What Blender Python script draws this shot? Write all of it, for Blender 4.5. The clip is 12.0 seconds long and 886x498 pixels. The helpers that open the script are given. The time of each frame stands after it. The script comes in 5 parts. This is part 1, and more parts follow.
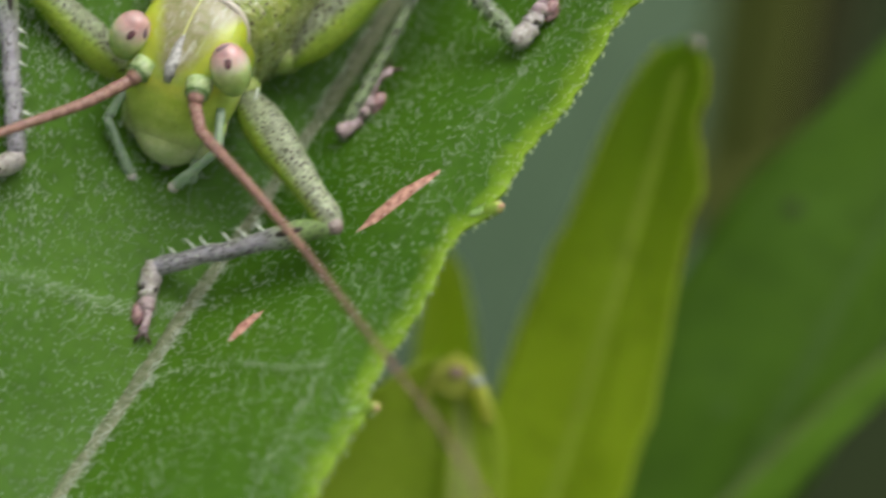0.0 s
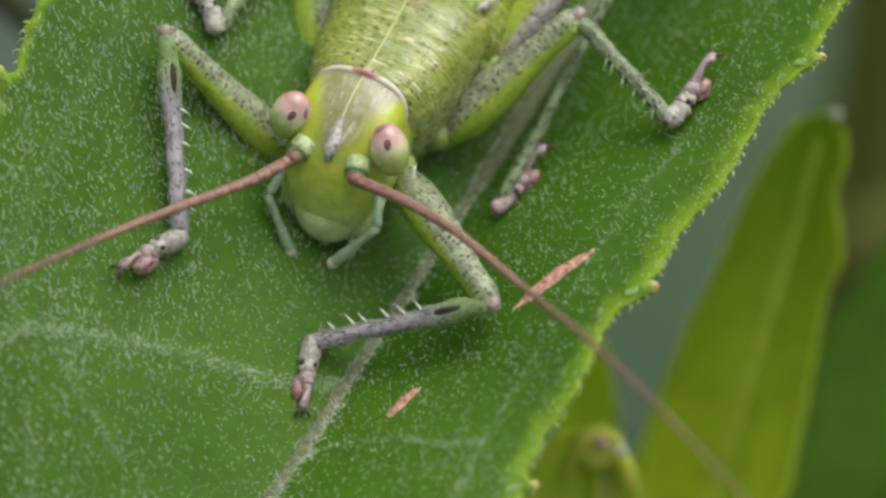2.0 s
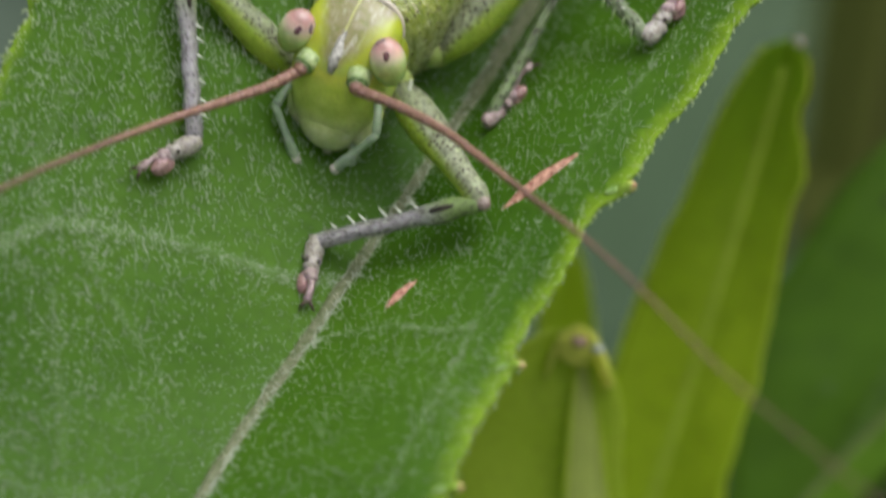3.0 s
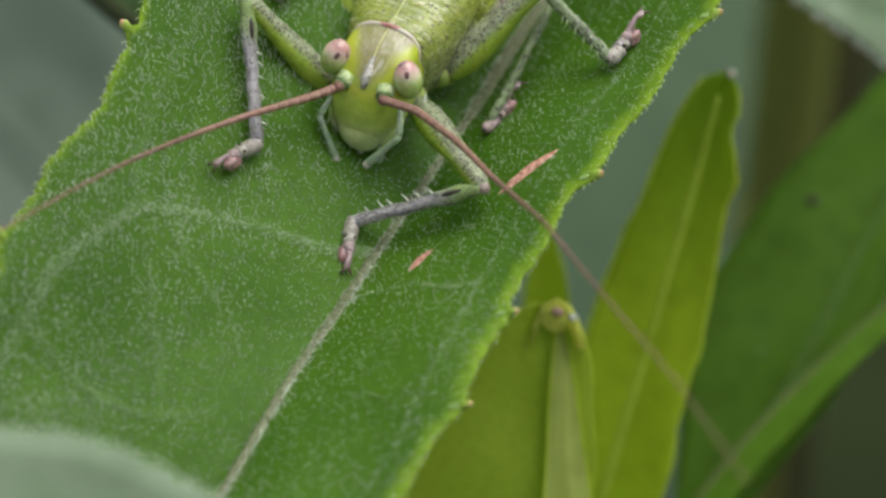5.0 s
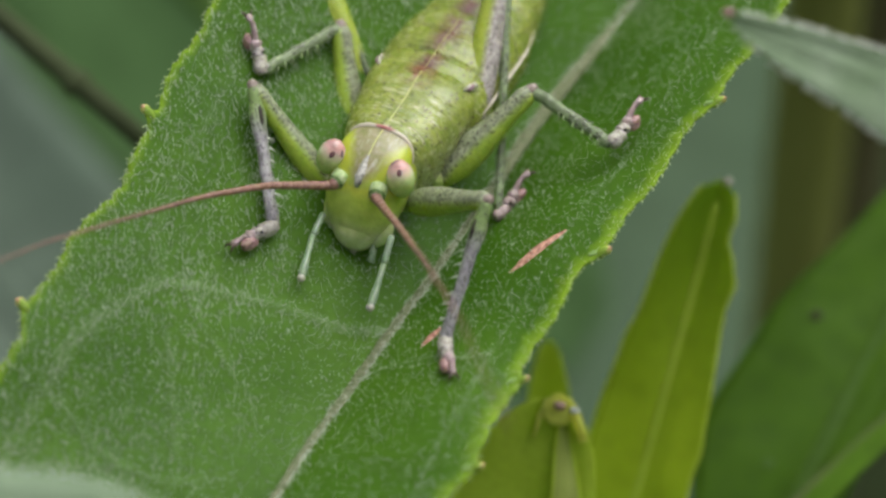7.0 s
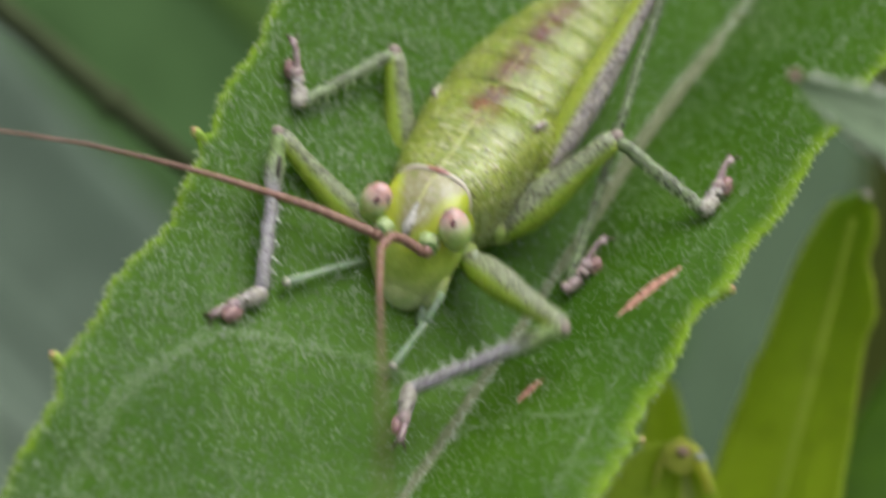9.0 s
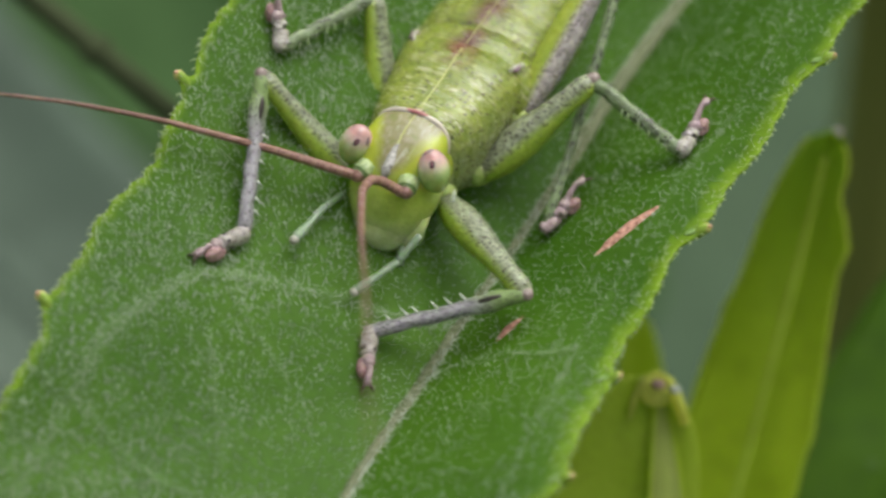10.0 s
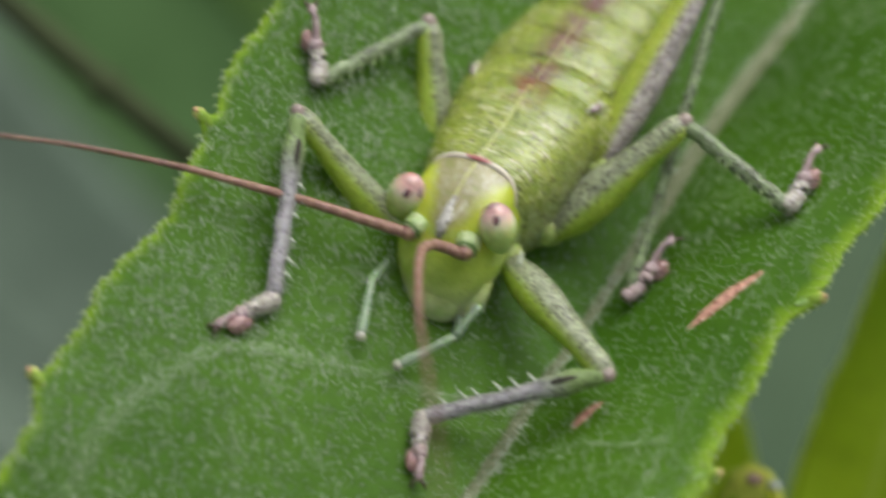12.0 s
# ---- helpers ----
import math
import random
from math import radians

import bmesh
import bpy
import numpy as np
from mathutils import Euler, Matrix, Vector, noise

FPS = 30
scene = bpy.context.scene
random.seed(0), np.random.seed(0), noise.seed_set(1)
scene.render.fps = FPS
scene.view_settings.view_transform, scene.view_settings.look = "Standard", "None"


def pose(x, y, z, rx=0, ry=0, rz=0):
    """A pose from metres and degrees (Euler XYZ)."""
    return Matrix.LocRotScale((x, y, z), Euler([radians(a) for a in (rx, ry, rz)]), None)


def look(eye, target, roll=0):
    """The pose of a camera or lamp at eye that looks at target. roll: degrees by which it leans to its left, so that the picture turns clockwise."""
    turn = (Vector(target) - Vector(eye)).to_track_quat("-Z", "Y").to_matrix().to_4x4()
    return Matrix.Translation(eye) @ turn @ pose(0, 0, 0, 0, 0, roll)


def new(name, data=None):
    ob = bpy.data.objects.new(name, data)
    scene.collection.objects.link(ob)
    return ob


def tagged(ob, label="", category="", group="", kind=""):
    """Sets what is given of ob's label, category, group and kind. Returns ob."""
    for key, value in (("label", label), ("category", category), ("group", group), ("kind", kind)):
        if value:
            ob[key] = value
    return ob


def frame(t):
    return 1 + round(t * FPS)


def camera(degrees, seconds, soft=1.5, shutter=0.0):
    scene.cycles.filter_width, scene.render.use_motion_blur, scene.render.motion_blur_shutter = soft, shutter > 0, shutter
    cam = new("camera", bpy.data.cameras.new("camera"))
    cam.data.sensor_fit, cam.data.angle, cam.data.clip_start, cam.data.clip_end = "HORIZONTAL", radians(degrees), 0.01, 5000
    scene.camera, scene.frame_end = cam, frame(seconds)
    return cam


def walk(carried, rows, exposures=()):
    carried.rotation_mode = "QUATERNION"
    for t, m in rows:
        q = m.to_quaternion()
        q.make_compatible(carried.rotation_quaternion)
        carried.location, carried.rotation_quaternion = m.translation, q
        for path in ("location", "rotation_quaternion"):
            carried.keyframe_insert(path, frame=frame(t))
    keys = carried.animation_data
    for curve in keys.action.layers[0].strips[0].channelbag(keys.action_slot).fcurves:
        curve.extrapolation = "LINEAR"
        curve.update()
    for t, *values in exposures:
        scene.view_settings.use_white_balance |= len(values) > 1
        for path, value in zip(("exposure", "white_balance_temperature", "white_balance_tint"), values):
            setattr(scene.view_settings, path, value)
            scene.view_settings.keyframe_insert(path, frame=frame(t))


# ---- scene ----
cam = camera(16, 12.0, soft=2.7, shutter=0.5)
cam.data.dof.use_dof = True
cam.data.dof.focus_distance = 0.0685
cam.data.dof.aperture_fstop = 45
walk(cam, [
    (0, pose(0.00266, -0.03476, 0.04971, 36.120, -0.672, 0.178)),
    (0.5, pose(0.00348, -0.03469, 0.04992, 35.465, 1.563, 1.038)),
    (1, pose(0.00249, -0.03532, 0.05076, 35.805, 1.742, 1.662)),
    (1.5, pose(0.00047, -0.03469, 0.05131, 36.129, 0.288, 1.098)),
    (2, pose(0.00120, -0.03392, 0.05183, 35.774, 0.515, 1.141)),
    (2.5, pose(0.00157, -0.03495, 0.05107, 35.531, 0.582, 1.362)),
    (3, pose(0.00124, -0.03982, 0.05391, 37.001, 0.263, 1.164)),
    (3.2, pose(0.00192, -0.04014, 0.05672, 36.077, 1.171, 1.571)),
    (4.8, pose(0.00121, -0.05303, 0.06527, 40.045, 0.768, 0.809)),
    (5, pose(0.00045, -0.05389, 0.06719, 38.671, 0.203, 0.348)),
    (5.5, pose(0.00000, -0.05717, 0.06813, 40.000, 0.000, 0.000)),
    (6, pose(0.00082, -0.06017, 0.06518, 43.117, 0.540, 0.614)),
    (6.4, pose(-0.00159, -0.06075, 0.06433, 44.603, 0.088, -0.319)),
    (6.5, pose(-0.00077, -0.06168, 0.06341, 44.982, 0.408, 0.158)),
    (6.7, pose(0.00029, -0.06135, 0.06404, 44.690, 0.296, 0.430)),
    (8.3, pose(-0.00118, -0.05491, 0.05803, 44.707, 0.608, -0.399)),
    (8.5, pose(-0.00207, -0.05349, 0.05614, 44.704, 0.931, -0.066)),
    (8.7, pose(-0.00190, -0.05287, 0.05610, 44.772, 0.977, 0.098)),
    (8.8, pose(-0.00181, -0.05257, 0.05609, 44.435, 0.790, -0.028)),
    (8.9, pose(-0.00173, -0.05226, 0.05607, 44.686, 0.736, -0.023)),
    (9, pose(-0.00164, -0.05195, 0.05605, 45.030, 0.990, 0.290)),
    (9.1, pose(-0.00155, -0.05212, 0.05607, 45.490, 1.246, 0.469)),
    (9.2, pose(-0.00146, -0.05229, 0.05610, 45.546, 1.414, 0.560)),
    (9.3, pose(-0.00136, -0.05246, 0.05612, 45.448, 1.406, 0.475)),
    (9.4, pose(-0.00127, -0.05263, 0.05615, 44.667, 1.332, 0.324)),
    (9.5, pose(-0.00118, -0.05280, 0.05617, 44.383, 1.170, 0.085)),
    (10, pose(-0.00178, -0.05316, 0.05633, 44.411, 0.811, -0.185)),
    (10.5, pose(-0.00333, -0.04950, 0.05237, 44.816, 1.243, 0.527)),
    (11, pose(-0.00295, -0.04662, 0.05025, 44.968, 0.882, 0.482)),
    (11.5, pose(-0.00124, -0.04552, 0.04846, 44.812, 0.510, 0.144)),
    (12, pose(-0.00263, -0.04442, 0.04799, 45.370, 0.901, 0.496)),
], exposures=[(0, 0.11), (1.2, 0.14), (2.5, 0.05), (6, 0.10), (12, 0.11)])

# ---- light: a bright overcast sky, a wide soft sun behind the clouds ----
world = bpy.data.worlds.new("overcast_sky")
scene.world = world
world.use_nodes = True
wn = world.node_tree
sky = wn.nodes.new("ShaderNodeTexSky")
sky.sky_type = "NISHITA"
sky.sun_disc = False
sky.sun_elevation = radians(63)
sky.sun_rotation = radians(43)
sky.dust_density = 5.0
pale = wn.nodes.new("ShaderNodeHueSaturation")
pale.inputs["Saturation"].default_value = 0.12
wn.links.new(sky.outputs[0], pale.inputs["Color"])
wn.links.new(pale.outputs[0], wn.nodes["Background"].inputs["Color"])
wn.nodes["Background"].inputs["Strength"].default_value = 0.13
sun = new("sun", bpy.data.lights.new("sun", "SUN"))
sun.data.energy = 2.0
sun.data.angle = radians(60)
sun.data.color = (1.0, 0.97, 0.92)
sun.matrix_world = look((0.42, 0.45, 1.2), (0, 0, 0))

MM = 0.001


# ---- materials ----
def node_material(name):
    m = bpy.data.materials.new(name)
    m.use_nodes = True
    return m, m.node_tree.nodes, m.node_tree.links, m.node_tree.nodes["Principled BSDF"]


def coords(nodes, links, stretch=(1, 1, 1)):
    tc = nodes.new("ShaderNodeTexCoord")
    mp = nodes.new("ShaderNodeMapping")
    mp.inputs["Scale"].default_value = stretch
    links.new(tc.outputs["Object"], mp.inputs["Vector"])
    return mp.outputs["Vector"]


def noise_tex(nodes, links, vec, per_mm, detail=3.0, rough=0.6):
    n = nodes.new("ShaderNodeTexNoise")
    n.inputs["Scale"].default_value = per_mm * 1000
    n.inputs["Detail"].default_value = detail
    n.inputs["Roughness"].default_value = rough
    links.new(vec, n.inputs["Vector"])
    return n.outputs["Fac"]


def ramp(nodes, links, fac, stops):
    r = nodes.new("ShaderNodeValToRGB")
    while len(r.color_ramp.elements) < len(stops):
        r.color_ramp.elements.new(0.5)
    for e, (p, c) in zip(r.color_ramp.elements, stops):
        e.position, e.color = p, (*c, 1)
    links.new(fac, r.inputs["Fac"])
    return r.outputs["Color"]


def mixed(nodes, links, fac, a, b, mode="MIX"):
    x = nodes.new("ShaderNodeMix")
    x.data_type, x.blend_type = "RGBA", mode
    for sock, v in ((x.inputs["Factor"], fac), (x.inputs["A"], a), (x.inputs["B"], b)):
        if isinstance(v, (int, float)):
            sock.default_value = v
        elif isinstance(v, tuple):
            sock.default_value = (*v, 1)
        else:
            links.new(v, sock)
    return x.outputs["Result"]


def bumped(nodes, links, bsdf, fac, strength, depth_mm):
    b = nodes.new("ShaderNodeBump")
    b.inputs["Strength"].default_value = strength
    b.inputs["Distance"].default_value = depth_mm * MM
    links.new(fac, b.inputs["Height"])
    links.new(b.outputs["Normal"], bsdf.inputs["Normal"])


def translucent(m, nodes, links, bsdf, colour, share):
    """Lets part of the light through, as a thin living leaf does."""
    tr = nodes.new("ShaderNodeBsdfTranslucent")
    if isinstance(colour, tuple):
        tr.inputs["Color"].default_value = (*colour, 1)
    else:
        links.new(colour, tr.inputs["Color"])
    mx = nodes.new("ShaderNodeMixShader")
    mx.inputs["Fac"].default_value = share
    links.new(bsdf.outputs[0], mx.inputs[1])
    links.new(tr.outputs[0], mx.inputs[2])
    links.new(mx.outputs[0], nodes["Material Output"].inputs["Surface"])


def see_through(m, share):
    """Makes a thin glassy skin partly clear."""
    nodes, links = m.node_tree.nodes, m.node_tree.links
    clear = nodes.new("ShaderNodeBsdfTransparent")
    mx = nodes.new("ShaderNodeMixShader")
    mx.inputs["Fac"].default_value = share
    links.new(nodes["Principled BSDF"].outputs[0], mx.inputs[1])
    links.new(clear.outputs[0], mx.inputs[2])
    links.new(mx.outputs[0], nodes["Material Output"].inputs["Surface"])
    return m


def leaf_material(name, dark, light, through_colour, share=0.25, per_mm=1.0, rough=0.5, gloss=0.4, margin=None, relief=0.5, tip=None):
    """margin: colour along the edge; tip: colour towards the point, and the lengths in mm between which it comes in."""
    m, n, l, b = node_material(name)
    v = coords(n, l)
    big = noise_tex(n, l, v, 0.16 * per_mm, 3)
    cells = n.new("ShaderNodeTexVoronoi")
    cells.inputs["Scale"].default_value = 3200 * per_mm
    l.new(v, cells.inputs["Vector"])
    fine = noise_tex(n, l, v, 5 * per_mm, 2)
    base = ramp(n, l, big, [(0.3, dark), (0.7, light)])
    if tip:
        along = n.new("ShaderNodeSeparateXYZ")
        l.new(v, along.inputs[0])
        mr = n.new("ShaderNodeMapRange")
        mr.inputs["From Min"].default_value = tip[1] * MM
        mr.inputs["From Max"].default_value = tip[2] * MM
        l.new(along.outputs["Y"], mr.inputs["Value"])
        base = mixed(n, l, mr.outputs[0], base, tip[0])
    if margin:
        at = n.new("ShaderNodeAttribute")
        at.attribute_name = "from_margin"
        uneven = n.new("ShaderNodeMath")
        uneven.operation = "MULTIPLY_ADD"
        l.new(noise_tex(n, l, v, 1.6, 4, 0.7), uneven.inputs[0])
        uneven.inputs[1].default_value = 0.9
        l.new(at.outputs["Fac"], uneven.inputs[2])
        base = mixed(n, l, ramp(n, l, uneven.outputs[0], [(0.42, (0.9, 0.9, 0.9)), (1.0, (0, 0, 0))]), base, margin)
        vein = n.new("ShaderNodeAttribute")
        vein.attribute_name = "vein"
        base = mixed(n, l, ramp(n, l, vein.outputs["Fac"], [(0.1, (0, 0, 0)), (1.0, (0.30, 0.30, 0.30))]), base, (0.16, 0.26, 0.10))
    grain = ramp(n, l, cells.outputs["Distance"], [(0.0, (0.78, 0.78, 0.78)), (0.6, (1.12, 1.12, 1.12))])
    col = mixed(n, l, 0.7, base, grain, "MULTIPLY")
    col = mixed(n, l, 0.25, col, ramp(n, l, fine, [(0.3, (0.6, 0.6, 0.6)), (0.7, (1.3, 1.3, 1.3))]), "MULTIPLY")
    l.new(col, b.inputs["Base Color"])
    b.inputs["Roughness"].default_value = rough
    b.inputs["Specular IOR Level"].default_value = gloss
    bumped(n, l, b, cells.outputs["Distance"], relief, 0.06)
    translucent(m, n, l, b, through_colour, share)
    return m


def plain_material(name, dark, light, per_mm=4.0, rough=0.5, gloss=0.4, bump=0.3, sss=0.0, stretch=(1, 1, 1)):
    m, n, l, b = node_material(name)
    v = coords(n, l, stretch)
    f = noise_tex(n, l, v, per_mm, 4)
    l.new(ramp(n, l, f, [(0.3, dark), (0.7, light)]), b.inputs["Base Color"])
    b.inputs["Roughness"].default_value = rough
    b.inputs["Specular IOR Level"].default_value = gloss
    if sss:
        b.inputs["Subsurface Weight"].default_value = sss
        b.inputs["Subsurface Radius"].default_value = (0.4, 0.6, 0.2)
        b.inputs["Subsurface Scale"].default_value = 0.4 * MM
    bumped(n, l, b, f, bump, 0.04)
    return m


def speckled_material(name, dark, light, speck, per_mm=9.0, size=0.3, rough=0.38, gloss=0.5, top=None, marks=None, wrinkles=0.0, streak=(1, 1, 1), start=None, scatter=0.35, grain=1.5, low=None, creases=(1.5, 4.6, 2.0), marks_from=None, top_from=-0.24):
    """Shiny skin with small dark pits. top: colour of the upper side; marks: colour of the patches along the middle of the back."""
    m, n, l, b = node_material(name)
    v = coords(n, l, streak)
    wob = n.new("ShaderNodeTexNoise")
    wob.inputs["Scale"].default_value = 7000
    l.new(v, wob.inputs["Vector"])
    big = noise_tex(n, l, v, grain, 5, 0.75)
    base = ramp(n, l, big, [(0.32, dark), (0.68, light)])
    sep = n.new("ShaderNodeSeparateXYZ")
    l.new(v, sep.inputs[0])
    if top:
        mr = n.new("ShaderNodeMapRange")
        mr.inputs["From Min"].default_value = top_from * MM
        mr.inputs["From Max"].default_value = (top_from + 0.2) * MM
        l.new(sep.outputs["X"], mr.inputs["Value"])
        base = mixed(n, l, mr.outputs[0], base, ramp(n, l, noise_tex(n, l, v, 4, 4, 0.7), [(0.35, tuple(0.42 * c for c in top)), (0.66, top)]))
        stripe = mr.outputs[0]
    if start:
        mr = n.new("ShaderNodeMapRange")
        mr.inputs["From Min"].default_value = 0.75 * MM
        mr.inputs["From Max"].default_value = 0.35 * MM
        l.new(sep.outputs["Z"], mr.inputs["Value"])
        base = mixed(n, l, mr.outputs[0], base, start)
    if marks:
        side = n.new("ShaderNodeMath")
        side.operation = "ABSOLUTE"
        l.new(sep.outputs["X"], side.inputs[0])
        mr = n.new("ShaderNodeMapRange")
        mr.inputs["From Min"].default_value = 0.62 * MM
        mr.inputs["From Max"].default_value = 0.08 * MM
        l.new(side.outputs[0], mr.inputs["Value"])
        blot = ramp(n, l, noise_tex(n, l, v, 1.6, 4, 0.65), [(0.34, (0, 0, 0)), (0.5, (1, 1, 1))])
        if marks_from:
            rear = n.new("ShaderNodeMapRange")
            rear.inputs["From Min"].default_value = marks_from * MM
            rear.inputs["From Max"].default_value = (marks_from + 0.35) * MM
            l.new(sep.outputs["Y"], rear.inputs["Value"])
            blot = mixed(n, l, 1.0, blot, rear.outputs[0], "MULTIPLY")
        base = mixed(n, l, mixed(n, l, 1.0, mr.outputs[0], blot, "MULTIPLY"), base, marks)
        pale = ramp(n, l, noise_tex(n, l, v, 2.6, 3, 0.6), [(0.55, (0, 0, 0)), (0.78, (0.65, 0.65, 0.65))])
        base = mixed(n, l, pale, base, (0.52, 0.55, 0.22))
    if low:
        # paler, upright-streaked sides
        mr = n.new("ShaderNodeMapRange")
        mr.inputs["From Min"].default_value = 0.15 * MM
        mr.inputs["From Max"].default_value = -0.7 * MM
        l.new(sep.outputs["Z"], mr.inputs["Value"])
        mp = n.new("ShaderNodeMapping")
        mp.inputs["Scale"].default_value = (1, 3.2, 0.5)
        l.new(v, mp.inputs["Vector"])
        pale = ramp(n, l, noise_tex(n, l, mp.outputs[0], 1.1, 4, 0.65), [(0.32, (0.1, 0.1, 0.1)), (0.62, (0.9, 0.9, 0.9))])
        base = mixed(n, l, mixed(n, l, 1.0, mr.outputs[0], pale, "MULTIPLY"), base, low)
    height = noise_tex(n, l, v, 6, 4)
    if wrinkles:
        wv = n.new("ShaderNodeTexNoise")
        wv.inputs["Scale"].default_value = 1000
        wv.inputs["Detail"].default_value = 4
        wv.inputs["Distortion"].default_value = 1.2
        mp = n.new("ShaderNodeMapping")
        mp.inputs["Scale"].default_value = creases
        l.new(v, mp.inputs["Vector"])
        l.new(mp.outputs[0], wv.inputs["Vector"])
        height = wv.outputs["Fac"]
        # glints painted in as paler crests, shade as darker creases
        base = mixed(n, l, ramp(n, l, height, [(0.52, (0, 0, 0)), (0.72, (0.24, 0.24, 0.24))]), base, (0.47, 0.46, 0.26))
        base = mixed(n, l, ramp(n, l, height, [(0.28, (0.38, 0.38, 0.38)), (0.46, (0, 0, 0))]), base, (0.09, 0.17, 0.02))
        # thin pale streaks in patches: wet-looking highlights painted into the colour
        mp = n.new("ShaderNodeMapping")
        mp.inputs["Scale"].default_value = (2.2, 11.0, 4.0)
        mp.inputs["Rotation"].default_value = (0, 0, 0.25)
        l.new(v, mp.inputs["Vector"])
        thin = ramp(n, l, noise_tex(n, l, mp.outputs[0], 1.0, 3, 0.6), [(0.56, (0, 0, 0)), (0.64, (1, 1, 1))])
        where = ramp(n, l, noise_tex(n, l, v, 0.55, 2, 0.5), [(0.44, (0, 0, 0)), (0.60, (0.75, 0.75, 0.75))])
        base = mixed(n, l, mixed(n, l, 1.0, thin, where, "MULTIPLY"), base, (0.66, 0.64, 0.42))
    vo = n.new("ShaderNodeTexVoronoi")
    vo.inputs["Scale"].default_value = per_mm * 1000
    vo.inputs["Randomness"].default_value = 1.0
    shifted = n.new("ShaderNodeVectorMath")
    shifted.operation = "MULTIPLY_ADD"
    l.new(wob.outputs["Color"], shifted.inputs[0])
    shifted.inputs[1].default_value = (0.13 * MM,) * 3
    l.new(v, shifted.inputs[2])
    l.new(shifted.outputs[0], vo.inputs["Vector"])
    spot = ramp(n, l, vo.outputs["Distance"], [(size * 0.7, (1, 1, 1)), (size * 1.2, (0, 0, 0))])
    some = n.new("ShaderNodeSeparateColor")
    l.new(vo.outputs["Color"], some.inputs[0])
    pick = ramp(n, l, some.outputs[0], [(0.12, (0, 0, 0)), (0.3, (0.92, 0.92, 0.92))])
    both = mixed(n, l, 1.0, spot, pick, "MULTIPLY")
    if top:
        both = mixed(n, l, 1.0, both, ramp(n, l, stripe, [(0.0, (0.25, 0.25, 0.25)), (0.5, (1, 1, 1))]), "MULTIPLY")
    l.new(mixed(n, l, both, base, speck), b.inputs["Base Color"])
    l.new(ramp(n, l, noise_tex(n, l, v, 5, 3), [(0.3, (rough * 0.7,) * 3), (0.7, (min(rough * 1.5, 1),) * 3)]), b.inputs["Roughness"])
    b.inputs["Specular IOR Level"].default_value = gloss
    b.inputs["Subsurface Weight"].default_value = scatter
    b.inputs["Subsurface Radius"].default_value = (0.7, 1.0, 0.3)
    b.inputs["Subsurface Scale"].default_value = 0.4 * MM
    bumped(n, l, b, height, 0.9 if wrinkles else 0.6, wrinkles or 0.07)
    return m


def eye_material():
    m, n, l, b = node_material("eye_skin")
    tc = n.new("ShaderNodeTexCoord")
    sep = n.new("ShaderNodeSeparateXYZ")
    l.new(tc.outputs["Object"], sep.inputs[0])
    mr = n.new("ShaderNodeMapRange")
    mr.inputs["From Min"].default_value = -0.45 * MM
    mr.inputs["From Max"].default_value = 0.45 * MM
    l.new(sep.outputs["Z"], mr.inputs["Value"])
    col = ramp(n, l, mr.outputs[0], [(0.30, (0.36, 0.50, 0.14)), (0.54, (0.48, 0.58, 0.24)), (0.68, (0.62, 0.60, 0.38)), (0.82, (0.69, 0.53, 0.44)), (0.94, (0.64, 0.41, 0.37)), (1.0, (0.52, 0.31, 0.29))])
    blot = ramp(n, l, noise_tex(n, l, tc.outputs["Object"], 5, 3), [(0.35, (0.8, 0.8, 0.8)), (0.7, (1.15, 1.15, 1.15))])
    l.new(mixed(n, l, 0.8, col, blot, "MULTIPLY"), b.inputs["Base Color"])
    b.inputs["Roughness"].default_value = 0.12
    b.inputs["Specular IOR Level"].default_value = 0.8
    b.inputs["Subsurface Weight"].default_value = 0.4
    b.inputs["Subsurface Scale"].default_value = 0.2 * MM
    return m


